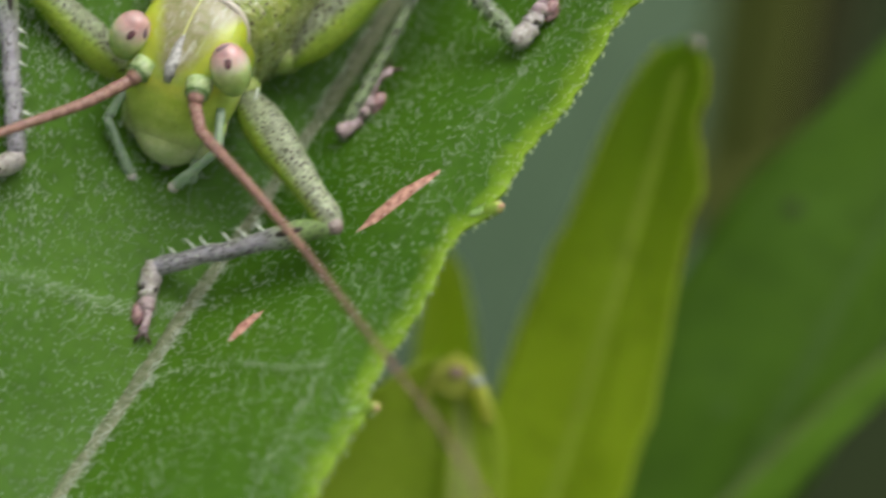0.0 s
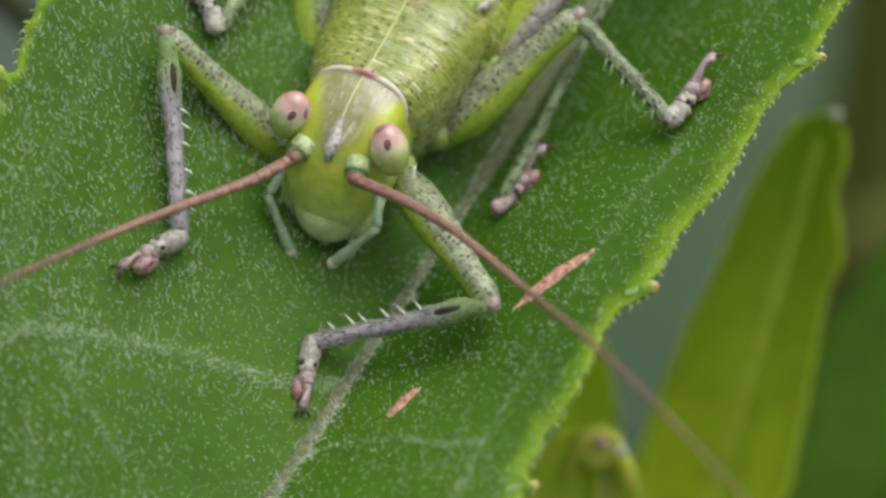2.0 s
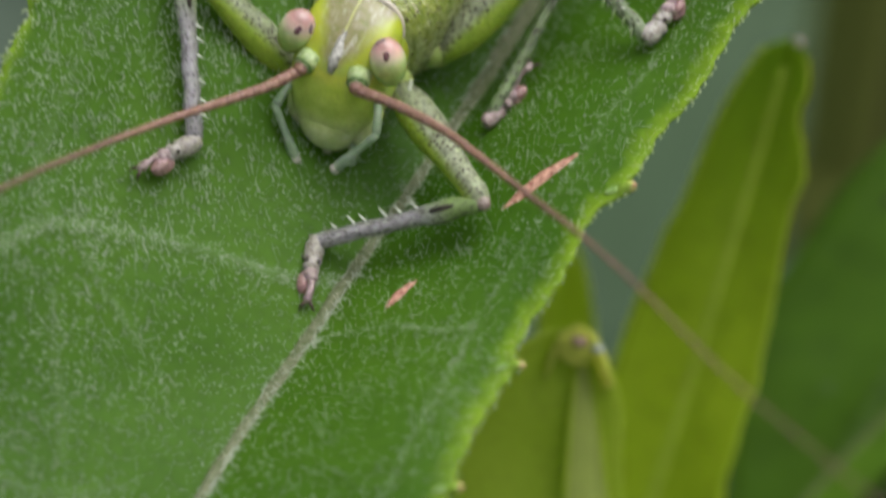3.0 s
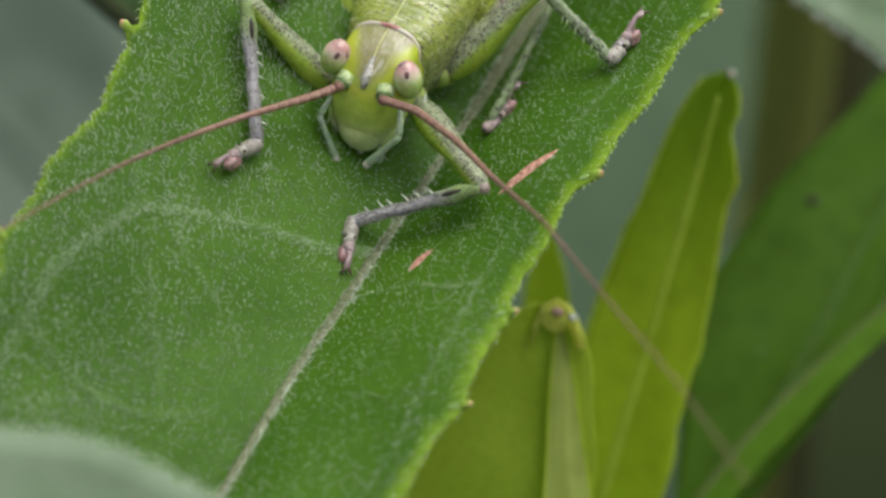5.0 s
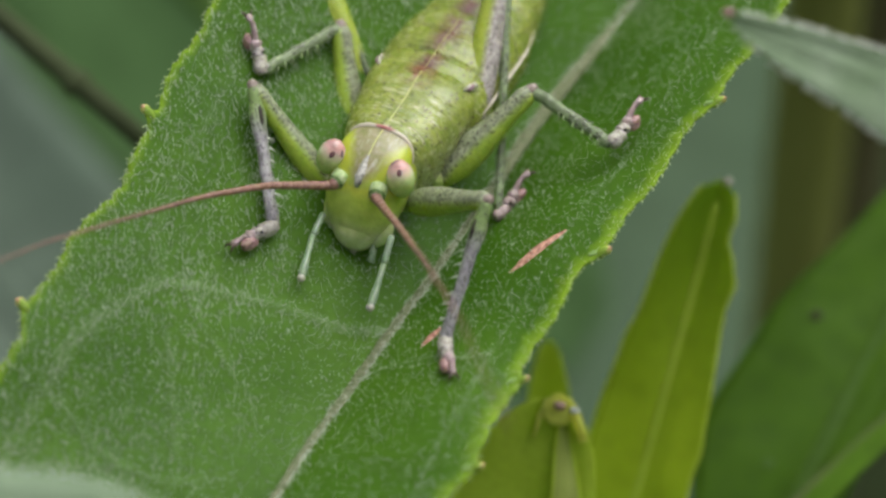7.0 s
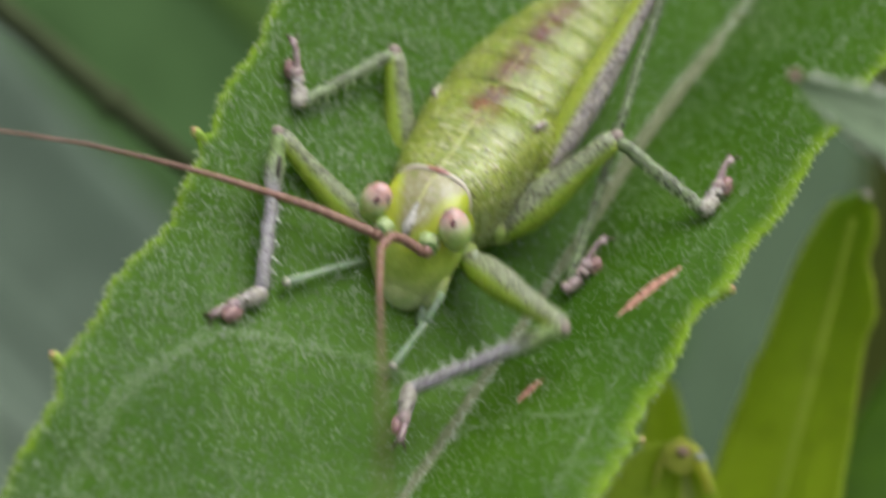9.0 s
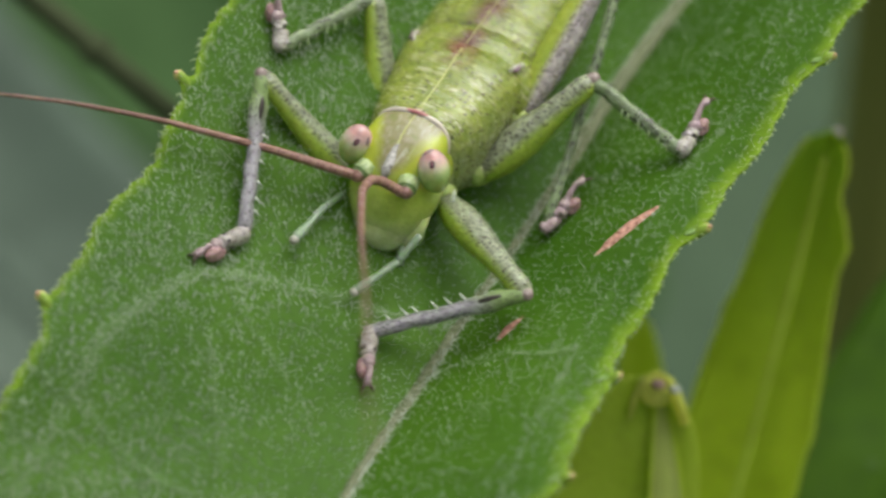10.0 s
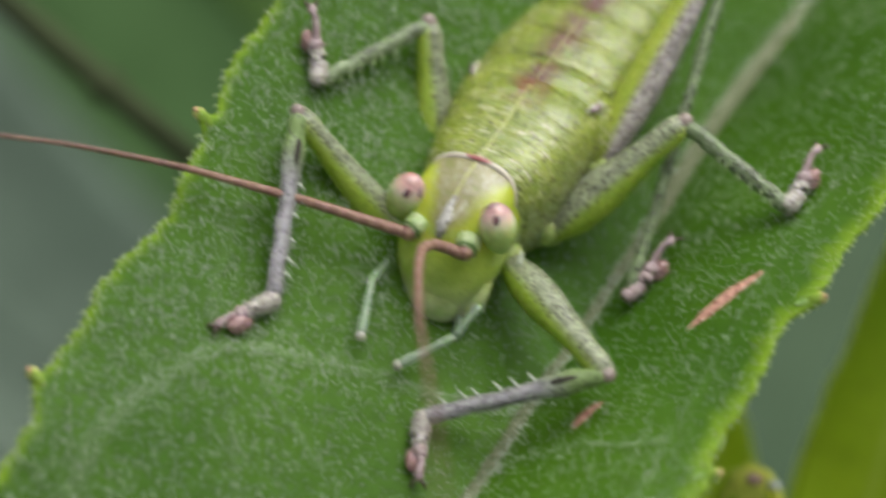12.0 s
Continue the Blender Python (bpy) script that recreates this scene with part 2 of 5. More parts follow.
def face_material():
    """Translucent yellow-green skin, paler and greyer towards the mouth, with faint veins."""
    m, n, l, b = node_material("face_green")
    v = coords(n, l)
    sep = n.new("ShaderNodeSeparateXYZ")
    l.new(v, sep.inputs[0])
    mr = n.new("ShaderNodeMapRange")
    mr.inputs["From Min"].default_value = -2.3 * MM
    mr.inputs["From Max"].default_value = -0.2 * MM
    l.new(sep.outputs["Z"], mr.inputs["Value"])
    col = ramp(n, l, mr.outputs[0], [(0.0, (0.56, 0.62, 0.38)), (0.25, (0.51, 0.59, 0.28)), (0.5, (0.43, 0.54, 0.12)), (0.80, (0.39, 0.50, 0.06)), (0.92, (0.42, 0.45, 0.04)), (1.0, (0.31, 0.43, 0.07))])
    blot = ramp(n, l, noise_tex(n, l, v, 2.2, 5, 0.7), [(0.3, (0.72, 0.80, 0.62)), (0.7, (1.22, 1.18, 1.3))])
    col = mixed(n, l, 0.9, col, blot, "MULTIPLY")
    fine = noise_tex(n, l, v, 14, 2)
    col = mixed(n, l, ramp(n, l, fine, [(0.60, (0, 0, 0)), (0.72, (0.5, 0.5, 0.5))]), col, (0.20, 0.26, 0.06))
    def maths(op, a, c):
        x = n.new("ShaderNodeMath")
        x.operation = op
        for sock, q in zip(x.inputs, (a, c)):
            if isinstance(q, (int, float)):
                sock.default_value = q
            elif q is not None:
                l.new(q, sock)
        return x.outputs[0]

    # the crown: grey-mauve, widening backwards from the ridge between the antennae
    wide = maths("MULTIPLY_ADD", sep.outputs["Y"], 0.42)
    wide.node.inputs[2].default_value = 0.46 * MM
    ragged = maths("MULTIPLY", noise_tex(n, l, v, 3, 3), 0.3 * MM)
    inside = maths("SUBTRACT", maths("ADD", wide, ragged), maths("ABSOLUTE", sep.outputs["X"], None))
    grey = ramp(n, l, noise_tex(n, l, v, 4.0, 6, 0.8), [(0.3, (0.10, 0.13, 0.05)), (0.46, (0.22, 0.19, 0.13)), (0.6, (0.31, 0.26, 0.235)), (0.74, (0.46, 0.41, 0.39))])
    above = ramp(n, l, maths("DIVIDE", maths("ADD", sep.outputs["Z"], 0.5 * MM), 1.0 * MM), [(0.22, (0, 0, 0)), (0.40, (0.9, 0.9, 0.9))])
    patch = ramp(n, l, maths("DIVIDE", inside, 0.3 * MM), [(0.0, (0, 0, 0)), (1.0, (0.85, 0.85, 0.85))])
    mp = n.new("ShaderNodeMapping")
    mp.inputs["Scale"].default_value = (5.0, 1.3, 2.0)
    mp.inputs["Rotation"].default_value = (0, 0, 0.2)
    l.new(v, mp.inputs["Vector"])
    grey = mixed(n, l, ramp(n, l, noise_tex(n, l, mp.outputs[0], 1.6, 4, 0.65), [(0.54, (0, 0, 0)), (0.66, (0.7, 0.7, 0.7))]), grey, (0.60, 0.57, 0.54))
    border = ramp(n, l, maths("DIVIDE", maths("ADD", inside, 0.35 * MM), 0.5 * MM), [(0.0, (0, 0, 0)), (0.4, (0.8, 0.8, 0.8)), (1.0, (0.8, 0.8, 0.8))])
    col = mixed(n, l, mixed(n, l, 1.0, above, border, "MULTIPLY"), col, (0.46, 0.50, 0.03))
    col = mixed(n, l, mixed(n, l, 1.0, above, patch, "MULTIPLY"), col, grey)
    l.new(col, b.inputs["Base Color"])
    b.inputs["Roughness"].default_value = 0.22
    b.inputs["Specular IOR Level"].default_value = 0.6
    b.inputs["Subsurface Weight"].default_value = 0.6
    b.inputs["Subsurface Radius"].default_value = (0.7, 1.0, 0.35)
    b.inputs["Subsurface Scale"].default_value = 0.5 * MM
    bumped(n, l, b, noise_tex(n, l, v, 4, 4), 0.35, 0.06)
    return m


M_LEAF = leaf_material("leaf_blade", (0.042, 0.122, 0.006), (0.078, 0.184, 0.011), (0.20, 0.42, 0.02), 0.25, 1.0, 0.55, 0.2, (0.25, 0.41, 0.02), 0.25)
M_VEIN = plain_material("leaf_midrib", (0.08, 0.115, 0.045), (0.24, 0.25, 0.16), 8, 0.8, 0.1, 0.8)
M_HAIR = leaf_material("leaf_hair", (0.80, 0.86, 0.74), (0.90, 0.93, 0.86), (0.88, 0.94, 0.82), 0.4, 1.0, 0.35, 0.6)
M_EDGEHAIR = leaf_material("edge_hair", (0.46, 0.58, 0.28), (0.62, 0.72, 0.44), (0.6, 0.75, 0.4), 0.4, 1.0, 0.4, 0.5)
M_TOOTHBALL = plain_material("tooth_ball", (0.44, 0.48, 0.10), (0.60, 0.58, 0.22), 5, 0.4, 0.4, 0.3, 0.3)
M_TOOTH = leaf_material("tooth_green", (0.20, 0.35, 0.03), (0.32, 0.45, 0.07), (0.4, 0.6, 0.08), 0.3, 3.0, 0.45, 0.4)
M_TOOTHPAD = plain_material("tooth_pad", (0.10, 0.21, 0.03), (0.26, 0.38, 0.14), 9, 0.7, 0.2, 0.8)
M_TOOTHTIP = plain_material("tooth_tip", (0.50, 0.25, 0.16), (0.60, 0.40, 0.22), 8, 0.5, 0.4, 0.3)
M_SCAR = plain_material("scar", (0.20, 0.05, 0.035), (0.80, 0.48, 0.36), 7.0, 0.6, 0.3, 1.0)
M_BRIGHT = leaf_material("young_leaf", (0.36, 0.53, 0.022), (0.46, 0.62, 0.038), (0.7, 0.85, 0.05), 0.5, 0.4, 0.5, 0.2)
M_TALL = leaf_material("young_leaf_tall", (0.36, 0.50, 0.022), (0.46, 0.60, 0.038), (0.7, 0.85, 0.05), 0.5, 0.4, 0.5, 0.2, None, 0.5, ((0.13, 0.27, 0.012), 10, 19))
M_PANEL = leaf_material("young_leaf_underside", (0.40, 0.48, 0.12), (0.46, 0.53, 0.17), (0.8, 0.88, 0.25), 0.5, 0.4, 0.6, 0.2)
M_FOLD = leaf_material("young_leaf_fold", (0.48, 0.62, 0.05), (0.58, 0.70, 0.10), (0.75, 0.88, 0.1), 0.5, 0.4, 0.5, 0.3)
M_BUDTIP = plain_material("bud_spot", (0.34, 0.22, 0.16), (0.48, 0.34, 0.26), 5, 0.5, 0.3, 0.3)
M_BRIGHTRIB = leaf_material("young_leaf_rib", (0.47, 0.61, 0.06), (0.56, 0.68, 0.10), (0.72, 0.86, 0.08), 0.5, 0.4, 0.5, 0.2)
M_MILKY = leaf_material("young_leaf_pale", (0.35, 0.49, 0.03), (0.44, 0.57, 0.06), (0.7, 0.85, 0.06), 0.5, 0.8)
M_BUD = leaf_material("bud_pale", (0.58, 0.66, 0.08), (0.78, 0.82, 0.24), (0.9, 0.92, 0.2), 0.5, 1.5, 0.5)
M_DARKLEAF = leaf_material("shaded_leaf", (0.060, 0.140, 0.007), (0.088, 0.185, 0.012), (0.16, 0.34, 0.015), 0.28, 0.3, 0.5, 0.2)
M_SHADEFOLD = leaf_material("shaded_leaf_fold", (0.085, 0.19, 0.010), (0.115, 0.23, 0.018), (0.2, 0.40, 0.02), 0.28, 0.3, 0.5, 0.2)
M_FOLDRIB = plain_material("fold_rib", (0.105, 0.135, 0.045), (0.15, 0.175, 0.075), 2, 0.7, 0.2, 0.3)
M_LEAFSPOT = plain_material("leaf_spot", (0.035, 0.05, 0.015), (0.06, 0.08, 0.02), 3, 0.7, 0.2, 0.3)
M_DARKRIB = leaf_material("shaded_leaf_rib", (0.074, 0.152, 0.020), (0.10, 0.19, 0.036), (0.12, 0.30, 0.02), 0.25, 0.3, 0.5, 0.2)
M_GREYLEAF = leaf_material("grey_leaf", (0.10, 0.150, 0.108), (0.18, 0.23, 0.18), (0.1, 0.2, 0.08), 0.15, 0.12, 0.7, 0.2)
M_PALELEAF = leaf_material("pale_leaf", (0.23, 0.33, 0.20), (0.31, 0.41, 0.28), (0.2, 0.35, 0.12), 0.2, 3.0, 0.7, 0.1, None, 0.2)
M_DOWNY = leaf_material("downy_leaf", (0.17, 0.25, 0.14), (0.28, 0.36, 0.25), (0.2, 0.35, 0.12), 0.2, 2.5, 0.8, 0.1, None, 0.6)
M_FARLEAF = leaf_material("far_leaf", (0.070, 0.15, 0.050), (0.10, 0.18, 0.068), (0.1, 0.2, 0.04), 0.2, 0.12, 0.8, 0.1)
M_TEALLEAF = leaf_material("blue_green_leaf", (0.060, 0.104, 0.058), (0.090, 0.136, 0.082), (0.1, 0.2, 0.08), 0.2, 0.12, 0.85, 0.05)
M_STEM = plain_material("olive_stem", (0.16, 0.185, 0.04), (0.22, 0.25, 0.065), 0.5, 0.7, 0.15, 0.4, 0, (1, 1, 0.15))
# dark colour that stands in for the shade between two far leaves
M_DARKGAP = plain_material("dark_stalk", (0.045, 0.06, 0.028), (0.07, 0.09, 0.042), 0.6, 0.8, 0.1, 0.4, 0, (1, 1, 0.15))
M_BROWN = plain_material("brown_stem", (0.085, 0.082, 0.035), (0.14, 0.13, 0.065), 0.6, 0.7, 0.3, 0.5, 0, (1, 1, 0.15))
M_SOIL = plain_material("soil", (0.013, 0.020, 0.008), (0.026, 0.037, 0.014), 0.05, 0.95, 0.05, 0.5)

M_BODY = speckled_material("body_green", (0.15, 0.22, 0.02), (0.30, 0.35, 0.05), (0.05, 0.025, 0.015), 8.0, 0.31, 0.22, 0.75, None, (0.13, 0.04, 0.035), 0.085, creases=(1.3, 5.4, 2.0))
M_SHIELD = speckled_material("shield_green", (0.14, 0.20, 0.016), (0.29, 0.345, 0.045), (0.05, 0.025, 0.015), 7.0, 0.27, 0.22, 0.75, None, (0.20, 0.05, 0.04), 0.085, low=(0.46, 0.52, 0.26), creases=(1.3, 5.2, 2.2), marks_from=3.0)
M_SIDE = speckled_material("flank_green", (0.30, 0.43, 0.09), (0.48, 0.57, 0.20), (0.18, 0.12, 0.05), 6.0, 0.2, 0.3, 0.6)
M_FACE = face_material()
M_MASK = M_FACE
M_LINE = plain_material("yellow_line", (0.52, 0.55, 0.16), (0.62, 0.62, 0.26), 6, 0.4, 0.5, 0.2)
M_BUDRIM = plain_material("wing_bud", (0.36, 0.38, 0.26), (0.66, 0.62, 0.52), 6, 0.25, 0.6, 0.3, 0.2)
M_REDMARK = plain_material("red_mark", (0.36, 0.10, 0.10), (0.58, 0.28, 0.28), 5, 0.3, 0.5, 0.3)
M_PINK = plain_material("pink_edge", (0.50, 0.46, 0.34), (0.68, 0.62, 0.54), 1.2, 0.3, 0.5, 0.2)
M_WHITE = plain_material("white_ridge", (0.06, 0.06, 0.04), (0.74, 0.73, 0.68), 7, 0.3, 0.6, 0.9)
M_EYE = eye_material()
M_EYEMARK = plain_material("eye_mark", (0.13, 0.08, 0.10), (0.24, 0.15, 0.17), 8, 0.2, 0.6, 0.0)
M_PUPIL = plain_material("pupil", (0.10, 0.04, 0.05), (0.17, 0.08, 0.08), 10, 0.2, 0.6, 0.0)
M_GROOVE = plain_material("socket_groove", (0.05, 0.12, 0.02), (0.12, 0.22, 0.05), 6, 0.3, 0.5, 0.3)
M_SOCKET = plain_material("socket_green", (0.16, 0.27, 0.08), (0.50, 0.58, 0.32), 7, 0.3, 0.5, 0.7, 0.3)
M_ANT = speckled_material("antenna_brown", (0.20, 0.10, 0.075), (0.37, 0.22, 0.175), (0.11, 0.04, 0.025), 16, 0.34, 0.4, 0.5, None, None, 0.0, (1, 1, 0.6), None, 0.3, 6.0)
M_ANTOUT = speckled_material("antenna_dark_brown", (0.15, 0.078, 0.060), (0.29, 0.170, 0.138), (0.06, 0.025, 0.02), 16, 0.34, 0.45, 0.4, None, None, 0.0, (1, 1, 0.6), None, 0.2, 6.0)
M_HINDFEMUR = speckled_material("hind_femur_green", (0.26, 0.37, 0.03), (0.40, 0.46, 0.06), (0.04, 0.028, 0.025), 11.0, 0.40, 0.32, 0.5, (0.52, 0.48, 0.44), top_from=-0.02)
M_FEMUR = speckled_material("femur_green", (0.24, 0.38, 0.03), (0.37, 0.48, 0.06), (0.030, 0.019, 0.013), 10.5, 0.39, 0.32, 0.5, (0.38, 0.43, 0.27))
M_TIBIA = speckled_material("tibia_grey", (0.07, 0.08, 0.06), (0.35, 0.355, 0.33), (0.045, 0.04, 0.038), 15.0, 0.37, 0.38, 0.5, (0.50, 0.48, 0.51), None, 0.0, (1, 1, 0.5), (0.20, 0.29, 0.10), 0.25, 9.0, top_from=-0.13)
M_TIBIAG = speckled_material("tibia_green", (0.09, 0.18, 0.04), (0.24, 0.34, 0.12), (0.03, 0.025, 0.02), 10, 0.36, 0.4, 0.5, (0.25, 0.33, 0.17), None, 0.0, (1, 1, 0.6), None, 0.25, 5.0)
M_TARSUS = plain_material("tarsus_mauve", (0.22, 0.14, 0.15), (0.52, 0.42, 0.42), 7, 0.35, 0.5, 0.5, 0.2)
M_PAD = speckled_material("pad_pink", (0.24, 0.11, 0.11), (0.48, 0.32, 0.31), (0.11, 0.05, 0.06), 10.0, 0.38, 0.28, 0.6, None, None, 0.0, (1, 1, 1), None, 0.3, 6.0)
M_KNEE = plain_material("knee_pale", (0.10, 0.05, 0.045), (0.44, 0.38, 0.33), 11, 0.4, 0.5, 0.4)
M_EAR = plain_material("ear_slit", (0.02, 0.02, 0.015), (0.05, 0.04, 0.03), 6, 0.5, 0.3, 0.2)
M_SPINE = plain_material("spine_pale", (0.50, 0.55, 0.45), (0.64, 0.68, 0.58), 6, 0.35, 0.5, 0.0)
M_CLAW = plain_material("claw_dark", (0.05, 0.03, 0.025), (0.10, 0.06, 0.05), 6, 0.35, 0.5, 0.0)
M_PALP = see_through(plain_material("palp_pale", (0.22, 0.34, 0.20), (0.44, 0.54, 0.40), 7, 0.2, 0.7, 0.7, 0.4), 0.3)
M_JOINT = speckled_material("foot_whitish", (0.22, 0.20, 0.16), (0.56, 0.53, 0.49), (0.10, 0.08, 0.08), 12.0, 0.32, 0.32, 0.5, None, None, 0.0, (1, 1, 1), None, 0.3, 5.0)
M_PALPTIP = plain_material("palp_tip", (0.36, 0.36, 0.30), (0.46, 0.44, 0.38), 3, 0.3, 0.5, 0.2, 0.3)


# ---- building helpers; lengths in millimetres ----
def part(name, bm, material, parent=None, label="", smooth=True):
    for v in bm.verts:
        v.co *= MM
    bmesh.ops.recalc_face_normals(bm, faces=bm.faces)
    me = bpy.data.meshes.new(name)
    bm.to_mesh(me)
    bm.free()
    me.materials.append(material)
    if smooth:
        me.polygons.foreach_set("use_smooth", [True] * len(me.polygons))
    ob = new(name, me)
    ob.parent = parent
    return tagged(ob, label)


def loft(bm, rings, closed=True, caps=True):
    rows = [[bm.verts.new(p) for p in r] for r in rings]
    n = len(rows[0])
    for a, b in zip(rows, rows[1:]):
        for i in range(n if closed else n - 1):
            j = (i + 1) % n
            bm.faces.new((a[i], a[j], b[j], b[i]))
    if caps and closed:
        bm.faces.new(rows[0][::-1])
        bm.faces.new(rows[-1])
    return bm


def axes(z, x_hint):
    """Rotation whose z axis follows z and whose x axis lies near x_hint."""
    z = Vector(z).normalized()
    x = Vector(x_hint) - z * z.dot(Vector(x_hint))
    if x.length < 1e-6:
        x = z.orthogonal()
    x.normalize()
    y = z.cross(x)
    return Matrix((x, y, z)).transposed()


def tube(path, radii, n=10, flat=1.0, bm=None, hint=(0, 0, 1), lying=False):
    """A tapered tube along a path; flat squeezes it across, or in height if it is lying."""
    bm = bm or bmesh.new()
    path = [Vector(p) for p in path]
    rings = []
    for i, p in enumerate(path):
        d = path[min(i + 1, len(path) - 1)] - path[max(i - 1, 0)]
        r = axes(d, d.cross(Vector((0, 0, 1))) if lying else hint)
        rings.append([p + r @ Vector((math.cos(a) * radii[i], math.sin(a) * radii[i] * flat, 0)) for a in (2 * math.pi * k / n for k in range(n))])
    return loft(bm, rings)


def ball(c, r, n=14, m=10, bm=None, turn=None):
    """An ellipsoid of radii r round c."""
    bm = bm or bmesh.new()
    t = turn or Matrix.Identity(3)
    rings = []
    for i in range(1, m):
        th = math.pi * i / m
        rings.append([Vector(c) + t @ Vector((r[0] * math.sin(th) * math.cos(a), r[1] * math.sin(th) * math.sin(a), r[2] * math.cos(th))) for a in (2 * math.pi * k / n for k in range(n))])
    top, bottom = bm.verts.new(Vector(c) + t @ Vector((0, 0, r[2]))), bm.verts.new(Vector(c) - t @ Vector((0, 0, r[2])))
    rows = [[bm.verts.new(p) for p in ring] for ring in rings]
    for a, b in zip(rows, rows[1:]):
        for k in range(n):
            bm.faces.new((a[k], a[(k + 1) % n], b[(k + 1) % n], b[k]))
    for k in range(n):
        bm.faces.new((top, rows[0][(k + 1) % n], rows[0][k]))
        bm.faces.new((bottom, rows[-1][k], rows[-1][(k + 1) % n]))
    return bm


def lerp_table(table, x):
    for (a, va), (b, vb) in zip(table, table[1:]):
        if x <= b:
            k = min(max((x - a) / (b - a), 0), 1)
            return va + (vb - va) * k
    return table[-1][1]


def empty(name, label, category, m, group=""):
    ob = new(name)
    ob.empty_display_size = 0.002
    ob.matrix_world = m
    return tagged(ob, label, category, group)


def mm_pose(x, y, z, rx=0, ry=0, rz=0):
    return pose(x * MM, y * MM, z * MM, rx, ry, rz)


def spike(bm, base, tip, r, hint=(0, 0, 1)):
    """A three-sided tapering hair."""
    base, tip = Vector(base), Vector(tip)
    t = axes(tip - base, hint)
    ring = [bm.verts.new(base + t @ Vector((math.cos(a) * r, math.sin(a) * r, 0))) for a in (0, 2.09, 4.19)]
    end = bm.verts.new(tip)
    for i in range(3):
        bm.faces.new((ring[i], ring[(i + 1) % 3], end))


# ---- the large leaf: a shallow trough along its midrib ----
RIB = Vector((0.49, 0.872))
ACROSS = Vector((0.872, -0.49))
EDGE_R = [(-26, 0.5), (-20, 2.8), (-12, 4.7), (-5.5, 5.05), (-2, 5.13), (-0.5, 5.03), (0.6, 4.86), (2, 4.84), (4.5, 4.80), (6.5, 5.10), (8.2, 5.28), (10, 5.38), (13, 5.8), (18, 6.3), (26, 5.0), (36, 0.5)]
EDGE_L = [(-26, 0.5), (-20, 4.4), (-12, 6.8), (-8, 7.25), (-5.5, 7.45), (-4.2, 7.72), (-2.5, 7.85), (0, 7.62), (1.8, 7.80), (3.3, 8.15), (5.5, 8.30), (12, 8.7), (20, 8.0), (28, 5.2), (36, 0.5)]
MIDRIB = [(-26, 0.2), (-14, 0.45), (-6.4, 0.38), (-4.3, 0.24), (-2.8, 0.10), (-1.4, 0.03), (0, 0.13), (1, 0.15), (2.7, 0.04), (5.3, 0.03), (9.6, -0.17), (11.8, -0.24), (13.8, -0.2), (16, 0.0), (36, 0)]


def leaf_height(u, v):
    r, l = max(v, 0), max(-v, 0)
    k = min(max(u, -14), 18) / 10
    z = -2.7014 + 0.0752 * min(max(u, -20), 30) - 0.028 * k * k + 0.6684 * r - 0.0497 * r * r + 0.4889 * l + 0.0082 * l * l + 0.2293 * k * r + 0.1745 * k * l
    swell = 0.10 * math.sin(u * 0.9 + abs(v) * 0.8) * min(abs(v) / 3, 1)
    return z + swell * 0.6 + 0.12 * noise.noise((u * 0.35, v * 0.35, 0))


def leaf_point(u, v, up=0.0):
    p = Vector((-3.0, 0.0)) + RIB * u + ACROSS * v
    return Vector((p.x, p.y, leaf_height(u, v) + up))


def leaf_at(x, y, up=0.0):
    q = Vector((x + 3.0, y))
    return leaf_point(q.dot(RIB), q.dot(ACROSS), up)


# large teeth: place along the leaf, side, lean along the leaf, size
TEETH = ((11.2, 1, 0.75, 1.0), (5.3, 1, 0.75, 1.15), (0.62, 1, 0.7, 1.0), (-2.4, 1, 0.7, 1.0), (2.25, -1, 0.25, 1.3), (-4.65, -1, 0.3, 1.3))


def leaf_edge(u, side):
    wobble = 0.06 * math.sin(u * 2.3 + side) + 0.05 * noise.noise((u * 1.1, side * 7, 3)) + 0.07 * abs(math.sin(u * 5.2 + 0.8 * math.sin(u * 1.7)))
    for at, s, _, size in TEETH:
        if s == side and abs(u - at) < 1.2:
            wobble += 0.15 * size * math.exp(-((u - at) / (0.16 if u > at else 0.34)) ** 2)
    return lerp_table(EDGE_R, u) + wobble if side > 0 else -lerp_table(EDGE_L, u) - wobble


